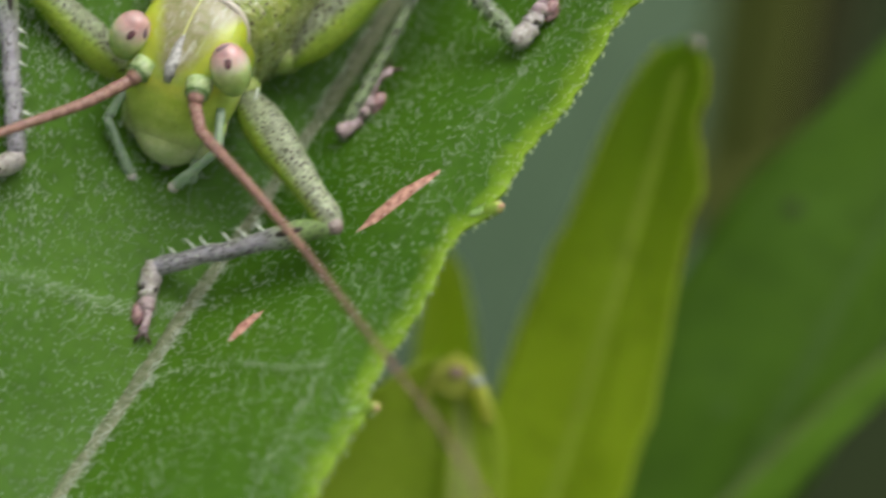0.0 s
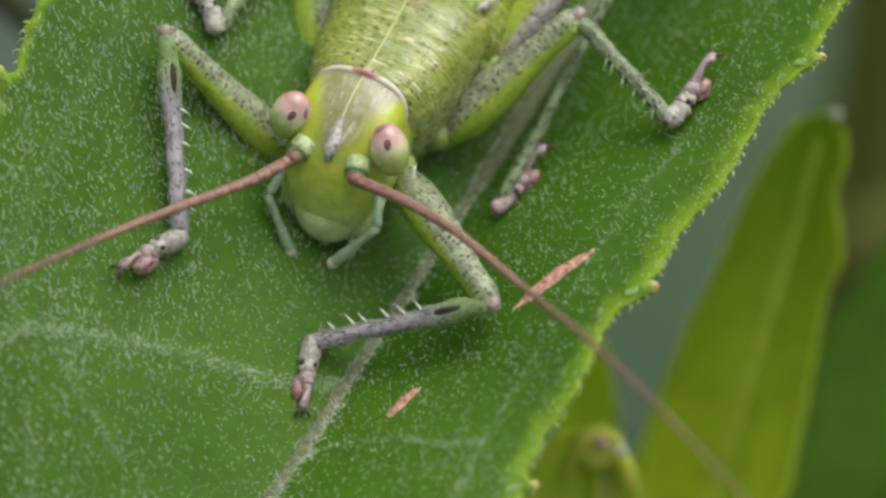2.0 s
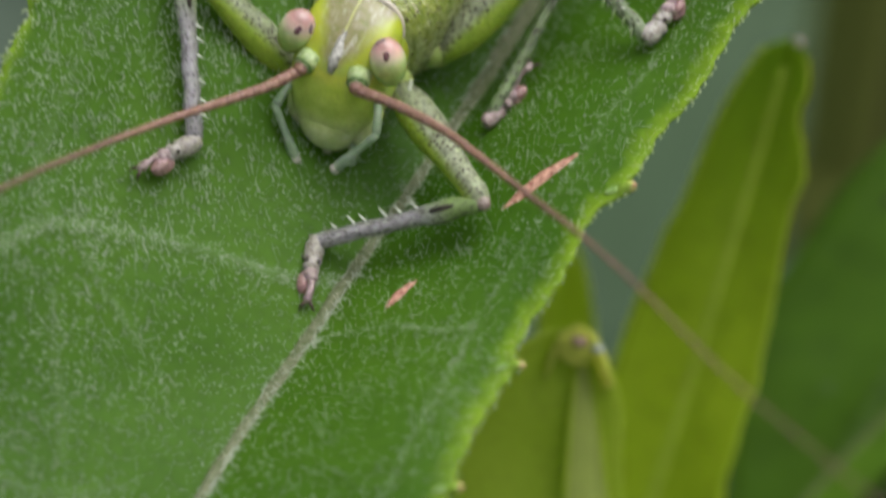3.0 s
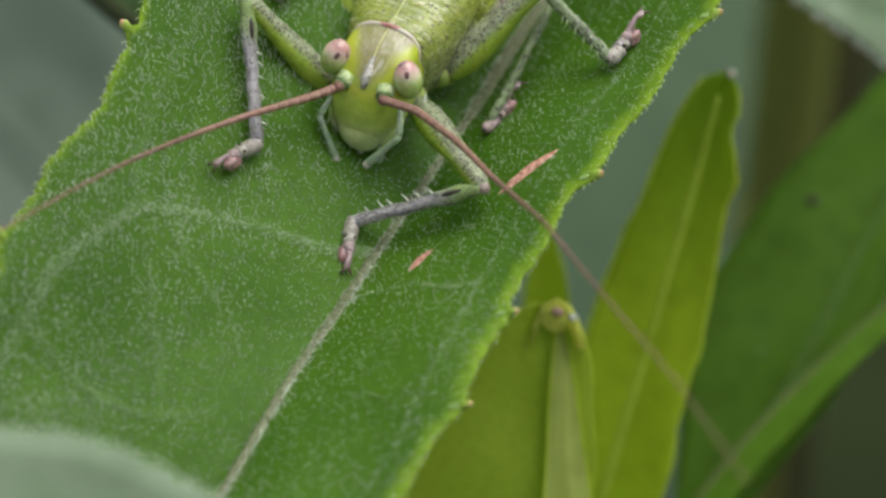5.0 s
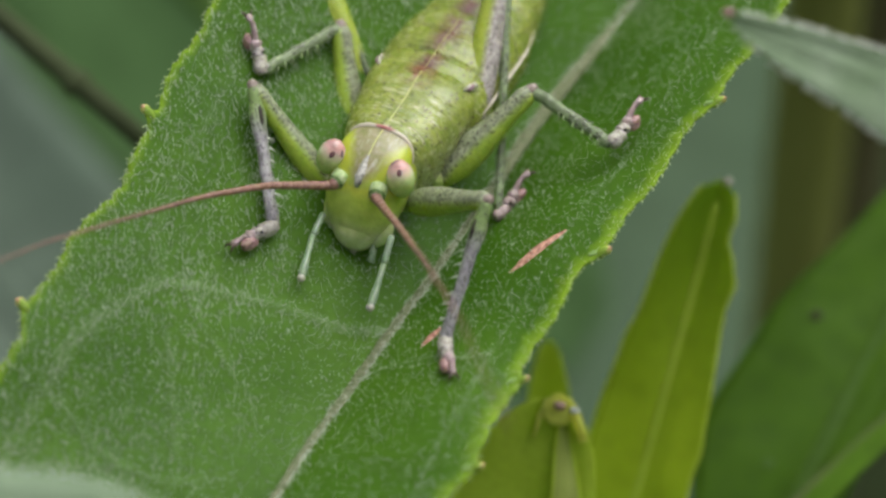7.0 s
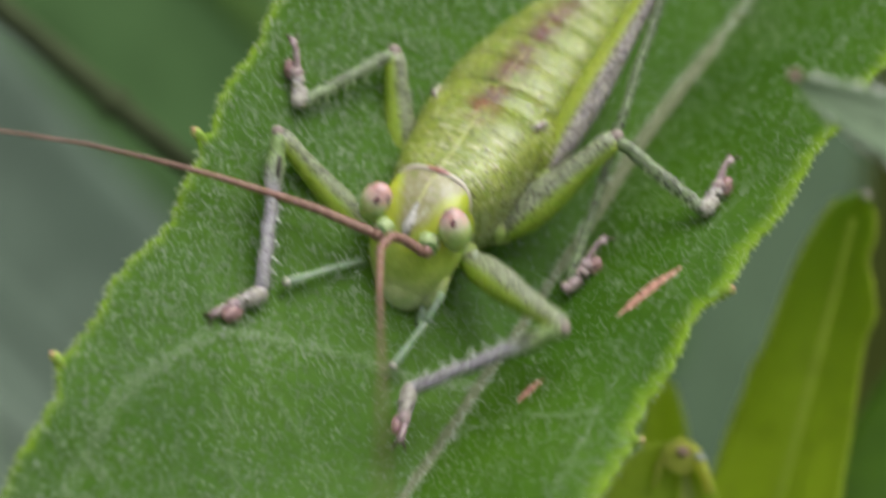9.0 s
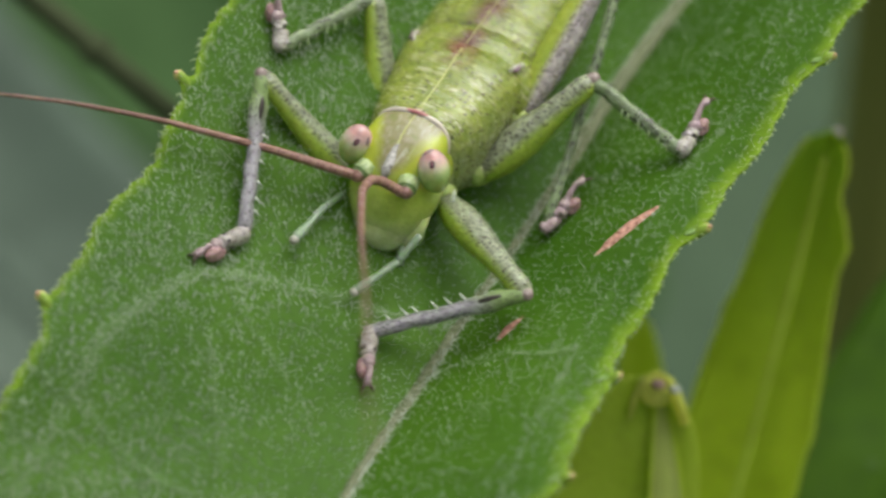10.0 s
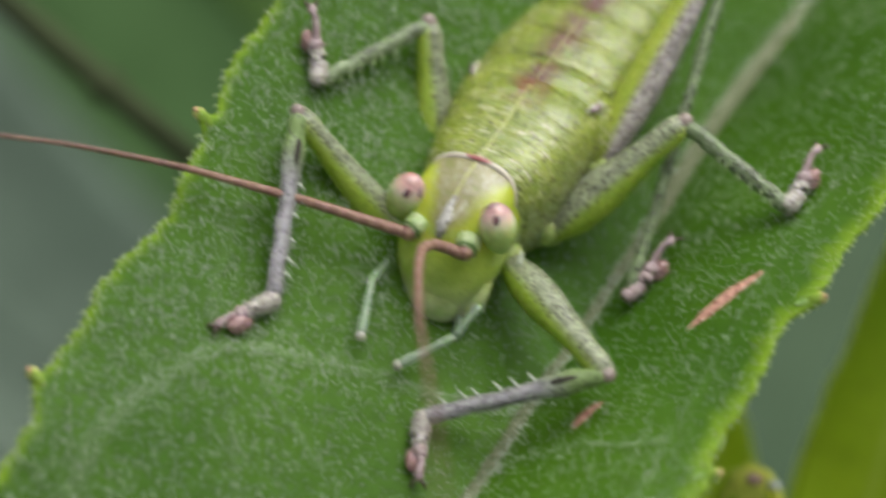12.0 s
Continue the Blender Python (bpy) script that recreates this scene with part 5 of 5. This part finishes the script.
# antennae and palps in the animal's own space (mm)
FEELER = {
    -1: [
        (0, [(-0.70, -0.75, -0.45), (-1.19, -1.85, -0.28), (-1.77, -2.92, 0.0), (-2.40, -4.1, 0.32), (-3.0, -5.3, 0.66), (-3.74, -6.95, 1.12), (-4.7, -9.5, 1.7)]),
        (3.2, [(-0.70, -0.75, -0.45), (-1.10, -1.62, -0.33), (-1.65, -2.62, -0.07), (-2.35, -3.9, 0.3), (-2.94, -5.11, 0.62), (-3.74, -6.95, 1.12), (-4.7, -9.5, 1.7)]),
        (4.8, [(-0.70, -0.75, -0.45), (-1.3, -1.69, -0.28), (-2.33, -3.28, 0.11), (-3.36, -5.17, 0.56), (-4.23, -6.93, 0.89), (-4.99, -8.82, 1.23), (-5.43, -10.25, 1.52), (-5.78, -11.17, 1.7)]),
        (6.22, [(-0.70, -0.75, -0.45), (-1.3, -1.69, -0.28), (-2.33, -3.28, 0.11), (-3.36, -5.17, 0.56), (-4.23, -6.93, 0.89), (-4.99, -8.82, 1.23), (-5.43, -10.25, 1.52), (-5.78, -11.17, 1.7)]),
        (6.4, [(-0.70, -0.75, -0.45), (-1.95, -2.1, 0.5), (-3.1, -3.8, 1.4), (-4.2, -5.6, 2.3), (-6.0, -8.6, 3.8), (-7.4, -11.2, 5.0)]),
        (6.5, [(-0.70, -0.75, -0.45), (-1.99, -2.31, 0.28), (-2.99, -4.22, 0.98), (-3.75, -6.13, 1.58), (-5.05, -9.43, 2.61), (-5.84, -12.43, 3.45)]),
        (6.9, [(-0.70, -0.75, -0.45), (-1.99, -2.31, 0.28), (-2.99, -4.22, 0.98), (-3.75, -6.13, 1.58), (-5.05, -9.43, 2.61), (-5.84, -12.43, 3.45)]),
        (8.1, [(-0.73, -0.75, -0.40), (-2.22, -1.12, 0.12), (-3.24, -1.58, 0.52), (-4.46, -2.24, 1.06), (-5.63, -2.95, 1.6), (-7.1, -3.95, 2.26), (-8.5, -5.05, 2.9)]),
        (9.0, [(-0.73, -0.75, -0.40), (-2.22, -1.12, 0.12), (-3.24, -1.58, 0.56), (-4.46, -2.22, 1.14), (-5.63, -2.93, 1.71), (-7.1, -3.89, 2.4), (-8.69, -5.11, 3.09)]),
        (9.6, [(-0.73, -0.75, -0.40), (-1.66, -1.05, -0.15), (-2.79, -1.5, 0.25), (-3.95, -2.13, 0.74), (-5.07, -2.77, 1.25), (-6.23, -3.57, 1.78), (-7.16, -4.25, 2.19), (-8.05, -4.98, 2.57)]),
        (12, [(-0.73, -0.75, -0.40), (-1.66, -1.05, -0.15), (-2.79, -1.5, 0.25), (-3.95, -2.13, 0.74), (-5.07, -2.77, 1.25), (-6.23, -3.57, 1.78), (-7.16, -4.25, 2.19), (-8.05, -4.98, 2.57)])],
    1: [
        (0, [(0.70, -0.85, -0.45), (1.14, -1.48, -0.44), (2.67, -2.5, -0.15), (4.59, -3.94, 0.3), (7.16, -5.97, 0.81), (8.35, -6.93, 1.14), (10.08, -8.51, 1.57)]),
        (0.4, [(0.65, -0.75, -0.45), (1.72, -0.99, -0.21), (3.06, -1.48, 0.14), (4.35, -2.18, 0.43), (5.59, -2.86, 0.69), (7.13, -3.75, 1.14), (8.83, -4.9, 1.63), (10.33, -5.97, 1.97), (11.78, -7.02, 2.36), (13.24, -7.96, 2.82)]),
        (3.2, [(0.65, -0.75, -0.45), (1.72, -0.99, -0.21), (3.06, -1.48, 0.14), (4.35, -2.18, 0.43), (5.59, -2.86, 0.69), (7.13, -3.75, 1.14), (8.83, -4.9, 1.63), (10.33, -5.97, 1.97), (11.78, -7.02, 2.36), (13.24, -7.96, 2.82)]),
        (4.8, [(0.70, -0.78, -0.35), (1.77, -0.96, -0.15), (3.37, -1.84, 0.17), (5.1, -3.13, 0.56), (6.95, -4.41, 1.11), (8.92, -6.13, 1.53), (10.57, -7.53, 1.91), (12.37, -9.08, 2.37), (14.19, -10.8, 2.67)]),
        (6.22, [(0.70, -0.78, -0.35), (1.77, -0.96, -0.15), (3.37, -1.84, 0.17), (5.1, -3.13, 0.56), (6.95, -4.41, 1.11), (8.92, -6.13, 1.53), (10.57, -7.53, 1.91), (12.37, -9.08, 2.37), (14.19, -10.8, 2.67)]),
        (6.4, [(0.70, -0.78, -0.40), (2.2, -1.6, 0.7), (4.6, -3.6, 2.7), (7.2, -6.4, 5.0), (10, -9.5, 7.5)]),
        (6.5, [(0.70, -0.78, -0.40), (2.07, -2.28, 0.48), (4.23, -4.9, 2.05), (6.77, -8.24, 3.97), (8.4, -10.69, 5.35)]),
        (6.8, [(0.70, -0.78, -0.40), (2.07, -2.28, 0.48), (4.23, -4.9, 2.05), (6.77, -8.24, 3.97), (8.4, -10.69, 5.35)]),
        (8.1, [(0.62, -0.80, -0.40), (0.19, -1.0, 0.0), (-0.0, -1.32, 0.22), (0.16, -1.96, 0.40), (1.45, -4.5, 1.6), (3.5, -8.2, 3.5), (5.5, -11.9, 5.45), (7.3, -15.1, 7.2)]),
        (9.0, [(0.62, -0.80, -0.40), (0.19, -1.0, 0.02), (-0.03, -1.32, 0.29), (0.06, -1.96, 0.43), (1.38, -4.47, 1.56), (3.44, -8.16, 3.46), (5.33, -11.65, 5.36), (6.86, -14.46, 6.72)]),
        (12, [(0.62, -0.80, -0.40), (0.19, -1.06, -0.09), (0.14, -1.62, 0.24), (0.55, -2.6, 0.69), (1.86, -5.08, 1.87), (3.1, -7.13, 2.94), (4.3, -9.15, 4.05), (5.42, -11.16, 5.23), (6.4, -12.9, 6.18)])],
}
PALP = {
    -1: [
        (0, [(-0.95, -0.45, -1.0), (-1.12, -1.2, -1.34), (-0.56, -1.5, -2.3)]),
        (6.1, [(-0.95, -0.45, -1.0), (-1.12, -1.2, -1.34), (-0.56, -1.5, -2.3)]),
        (6.4, [(-0.9, -1.04, -1.46), (-0.78, -2.18, -1.64), (-0.52, -3.26, -2.24)]),
        (8.5, [(-0.98, -1.01, -1.35), (-0.76, -2.42, -1.35), (-0.56, -3.5, -1.9)]),
        (8.9, [(-1.1, -0.9, -1.35), (-1.6, -2.0, -1.0), (-2.2, -2.8, -1.0)]),
        (9.0, [(-1.1, -0.9, -1.35), (-1.6, -2.0, -1.0), (-2.2, -2.8, -1.0)]),
        (9.15, [(-1.06, -0.86, -1.35), (-1.0, -2.2, -1.15), (-0.85, -3.1, -1.6)]),
        (9.5, [(-1.06, -0.86, -1.35), (-0.92, -2.26, -1.21), (-0.68, -3.22, -1.77)]),
        (10, [(-1.21, -0.65, -1.34), (-1.35, -2.18, -0.94), (-1.44, -3.07, -1.31)]),
        (10.5, [(-1.04, -0.91, -1.35), (-0.9, -2.32, -1.24), (-0.73, -3.69, -1.85)]),
        (11, [(-1.02, -1.01, -1.35), (-1.09, -2.21, -1.1), (-0.83, -3.23, -1.69)]),
        (12, [(-1.14, -0.86, -1.35), (-1.05, -1.97, -1.07), (-0.67, -2.98, -1.73)])],
    1: [
        (0, [(1.1, -0.5, -0.8), (1.38, -1.2, -1.12), (0.71, -1.6, -1.98)]),
        (6.1, [(1.1, -0.5, -0.8), (1.38, -1.2, -1.12), (0.71, -1.6, -1.98)]),
        (6.4, [(1.3, -1.02, -1.46), (1.43, -1.79, -2.0), (1.66, -2.94, -2.56)]),
        (8.5, [(1.25, -0.96, -1.35), (1.22, -1.78, -1.9), (1.04, -3.03, -2.46)]),
        (9.5, [(1.3, -1.06, -1.36), (1.06, -1.6, -1.89), (0.7, -2.76, -2.44)]),
        (10, [(1.25, -1.1, -1.36), (0.93, -1.79, -1.9), (0.3, -2.88, -2.24)]),
        (10.5, [(1.25, -1.15, -1.36), (1.11, -2.0, -1.91), (0.57, -3.13, -2.44)]),
        (11, [(1.19, -1.1, -1.36), (0.88, -1.87, -1.9), (0.53, -3.11, -2.41)]),
        (12, [(1.25, -1.15, -1.36), (0.95, -1.82, -1.9), (0.2, -2.78, -2.17)])],
}
FEELER_JOINTS = [0.35] * 6 + [0.7] * 8 + [1.2] * 9
PALP_JOINTS = [0.85, 1.45]


def build_cricket():
    root = empty("bush_cricket", "speckled green bush-cricket standing on the broad leaf", "insect", mm_pose(-2.09, 5.6, 1.1, 0, 0, -25))
    cam.data.dof.focus_object = root
    build_body(root)
    legs = {}
    for s in (-1, 1):
        for kind in LIMB:
            x, y, z = HIP[kind, s]
            part("coxa", tube([(x * 0.72, y + 0.25, z + 0.15), (x * 0.92, y + 0.08, z + 0.05), (x + s * 0.1, y, z), (x + s * 0.22, y - 0.08, z - 0.02)], [0.30, 0.40, 0.36, 0.18], 12), M_SIDE, root, "pale green hip joint")
        legs["front", s] = build_leg(root, "front", s, *LIMB["front"], 0.385, 0.265, 1.15, 0.21, True, M_TIBIA, M_FEMUR)
        legs["middle", s] = build_leg(root, "middle", s, *LIMB["middle"], 0.44, 0.29, 1.15, 0.185, False, M_TIBIAG, M_FEMUR)
        legs["hind", s] = build_leg(root, "hind", s, *LIMB["hind"], 0.41, 0.25, 1.15, 0.135, False, M_TIBIAG, M_HINDFEMUR)
    feelers, palps = {}, {}
    for s in (-1, 1):
        chain, run, total = [], 0.0, sum(FEELER_JOINTS)
        for ln in FEELER_JOINTS:
            r0, r1 = (0.022 + 0.115 * (1 - x / total) ** 2.4 for x in (run, run + ln))
            bm = tube([(0, 0, -0.03), (0, 0, 0), (0, 0, ln * 0.5), (0, 0, ln), (0, 0, ln + 0.03)], [r0 * 0.8, r0, (r0 + r1) / 2 * 0.985, r1, r1 * 0.8], 10, 1.0, None, (1, 0, 0))
            chain.append(part("antenna_piece", bm, M_ANT if run < 4.5 else M_ANTOUT, root, "reddish brown thread of the antenna"))
            run += ln
        feelers[s] = chain
        pair = []
        for ln, radii in ((0.85, [0.085, 0.105, 0.10, 0.092, 0.098, 0.108, 0.09]), (1.45, [0.085, 0.10, 0.09, 0.092, 0.105, 0.13, 0.13, 0.07])):
            m = len(radii) - 1
            path = [(0, 0, ln * i / m - 0.03) for i in range(m + 1)]
            pair.append(part("palp", tube(path, radii, 10, 1.0, None, (1, 0, 0)), M_PALP, root, "pale translucent green palp"))
        part("palp_tip", ball((0, 0, 1.36), (0.13, 0.13, 0.12), 10, 8), M_PALPTIP, pair[1], "whitish palp tip")
        palps[s] = pair
    return root, legs, feelers, palps


# ---- what moves ----
def eased(rows, t):
    """Values of rows at t, gliding from row to row."""
    for a, b in zip(rows, rows[1:]):
        if t <= b[0]:
            k = 0 if b[0] == a[0] else min(max((t - a[0]) / (b[0] - a[0]), 0), 1)
            k = k * k * (3 - 2 * k)
            return a[1:], b[1:], k
    return rows[-1][1:], rows[-1][1:], 0.0


def body_pose(t):
    a, b, k = eased(BODY, t)
    x, y, z, h = (p + (q - p) * k for p, q in zip(a, b))
    return Vector((x, y, z)), Euler((radians(-3), 0, radians(h))).to_matrix()


def directions(path, lengths):
    """The way of each joint of a chain laid along a path."""
    pts = [Vector(p) for p in path]
    pts.append(pts[-1] + (pts[-1] - pts[-2]).normalized() * 60)
    out, i, left, at = [], 0, 0.0, pts[0].copy()
    for ln in lengths:
        start, need = at.copy(), ln
        while need > 0:
            seg = pts[i + 1] - at
            if seg.length > need:
                at += seg.normalized() * need
                need = 0
            else:
                need -= seg.length
                at = pts[i + 1].copy()
                i += 1
        out.append((at - start).normalized())
    return pts[0], out


def chain_poses(rows, lengths, t):
    (pa,), (pb,), k = eased(rows, t)
    (oa, da), (ob, db) = directions(pa, lengths), directions(pb, lengths)
    at = oa.lerp(ob, k)
    poses = []
    for ln, a, b in zip(lengths, da, db):
        d = a.lerp(b, k).normalized()
        poses.append((at.copy(), axes(d, (0.3, 0.1, 1))))
        at = at + d * ln
    return poses


def bend_leg(hip, foot, knee, upper, lower):
    """The knee nearest to the wished one that keeps both lengths; the foot comes nearer if out of reach."""
    d = foot - hip
    reach = min(max(d.length, abs(upper - lower) + 0.05), upper + lower - 0.03)
    d.normalize()
    foot = hip + d * reach
    x = (upper * upper - lower * lower + reach * reach) / (2 * reach)
    h = math.sqrt(max(upper * upper - x * x, 1e-6))
    side = knee - hip
    side = side - d * d.dot(side)
    side.normalize()
    return hip + d * x + side * h, foot


def rigid(at, turn):
    m = turn.to_4x4()
    m.translation = at * MM
    return m


def motions():
    times = [0, 0.1, 0.2, 0.3, 0.4, 1, 2, 3.2, 4, 4.8, 5.5, 6, 6.1, 6.2, 6.26, 6.3, 6.36, 6.4, 6.46, 6.5, 6.6, 6.7, 6.9, 7.05, 7.2, 7.3, 7.4, 7.5, 7.6, 7.7, 7.8, 7.9, 8.0, 8.1, 8.3, 8.5, 8.7, 8.76, 8.8, 8.86, 8.9, 8.96, 9.02, 9.07, 9.14, 9.3, 9.5, 9.75, 10, 10.25, 10.5, 11, 11.5, 12]
    walk(cricket, [(t, rigid(*body_pose(t))) for t in times])
    for (kind, s), (femur, tibia, foot) in legs.items():
        rows = [[], [], []]
        for t in times:
            at, turn = body_pose(t)
            a, b, k = eased(STEPS[kind, s], t)
            ankle, toe, knee = (turn.transposed() @ (Vector(p).lerp(Vector(q), k) - at) for p, q in zip(a, b))
            hip = Vector(HIP[kind, s])
            knee, end = bend_leg(hip, ankle, knee, *LIMB[kind])
            up = (knee - (hip + end) / 2).normalized()
            rows[0].append((t, rigid(hip, axes(knee - hip, up + Vector((s * (1.1 if kind == "hind" else 0.0), 0, 0))))))
            rows[1].append((t, rigid(knee, axes(end - knee, up))))
            rows[2].append((t, rigid(end, axes(toe - end, (0, 0, 1)))))
        for ob, r in zip((femur, tibia, foot), rows):
            walk(ob, r)
    for s in (-1, 1):
        for chain, table, lengths in ((feelers[s], FEELER[s], FEELER_JOINTS), (palps[s], PALP[s], PALP_JOINTS)):
            keys = [chain_poses(table, lengths, t) for t in times]
            for i, ob in enumerate(chain):
                walk(ob, [(t, rigid(*k[i])) for t, k in zip(times, keys)])
    # the young shoot sways a little
    walk(shoot, [(t, mm_pose(*p)) for t, p in (
        (0, (0.38, -0.1, -0.07)), (0.5, (0.16, -0.14, -0.1)), (1, (0.22, -0.2, -0.15)), (1.5, (0.44, -0.21, -0.16)), (2, (0.32, -0.17, -0.13)), (2.5, (0.3, -0.18, -0.14)), (3, (0.2, -0.03, -0.03)), (3.2, (0.16, -0.23, -0.17)),
        (4.8, (0.05, -0.05, -0.04)), (5, (0.14, -0.17, -0.14)), (5.5, (0, 0, 0)), (6, (-0.12, -0.11, -0.1)), (6.5, (-0.14, -0.07, -0.07)), (6.7, (-0.13, -0.2, -0.19)),
        (8.3, (0.14, 0.2, 0.2)), (8.5, (0.12, 0.22, 0.22)), (9, (0.28, 0.1, 0.1)), (9.5, (0.14, 0.28, 0.27)), (10, (0.22, 0.22, 0.21)), (10.5, (0.2, 0.2, 0.2)), (12, (0.2, 0.2, 0.2)))])
    # the hanging leaf swings in the wind
    walk(hanging, [(t, mm_pose(*p)) for t, p in (
        (0, (11.3, 1.2, 10.1)), (3, (9.5, 1.2, 10.1)), (3.2, (9.4, 1.4, 10.3)), (4.8, (7.0, 1.33, 10.18)), (4.9, (7.1, 1.35, 10.2)), (5, (7.25, 1.6, 10.4)), (5.1, (7.2, 1.5, 10.3)), (5.25, (6.95, 0.7, 9.65)), (5.5, (6.85, 0.56, 9.53)), (6, (8.08, 0.77, 9.7)), (6.15, (7.6, 0.7, 9.6)), (6.3, (4.56, 0.42, 9.41)), (6.4, (5.02, 1.15, 10.03)), (6.5, (5.83, 1.02, 9.92)), (6.7, (6.57, 1.26, 10.12)),
        (8.3, (7.48, 0.92, 9.83)), (8.5, (5.85, 0.52, 9.5)), (8.9, (5.77, 0.95, 9.86)), (9.0, (5.07, 0.2, 9.23)), (9.1, (5.9, 0.25, 9.3)), (9.3, (7.4, 0.6, 9.6)), (9.5, (8.36, 0.89, 9.81)), (10, (8.76, 1.04, 9.93)), (12, (8.8, 1.3, 10.1)))])
    walk(near_leaf, [(t, mm_pose(*p)) for t, p in (
        (0, (0, -2.6, -2.2)), (3, (0, -2.6, -2.2)), (4.6, (0.2, -2.1, -1.7)), (4.8, (0.3, -1.5, -1.2)), (5, (0.1, -0.70, -0.6)), (5.5, (0, -0.80, -0.67)), (6, (-0.1, -1.0, -0.88)), (6.5, (-0.6, -0.97, -0.84)), (6.7, (-0.3, -0.97, -0.84)),
        (8.3, (-0.6, -1.6, -1.4)), (8.5, (-0.9, -1.7, -1.5)), (9, (-1.0, -1.8, -1.6)), (12, (-1.4, -2.2, -1.9)))])


build_backdrop()
build_shaded_leaf()
shoot = build_shoot()
near_leaf, hanging = build_front_leaves()
build_large_leaf()
cricket, legs, feelers, palps = build_cricket()
motions()
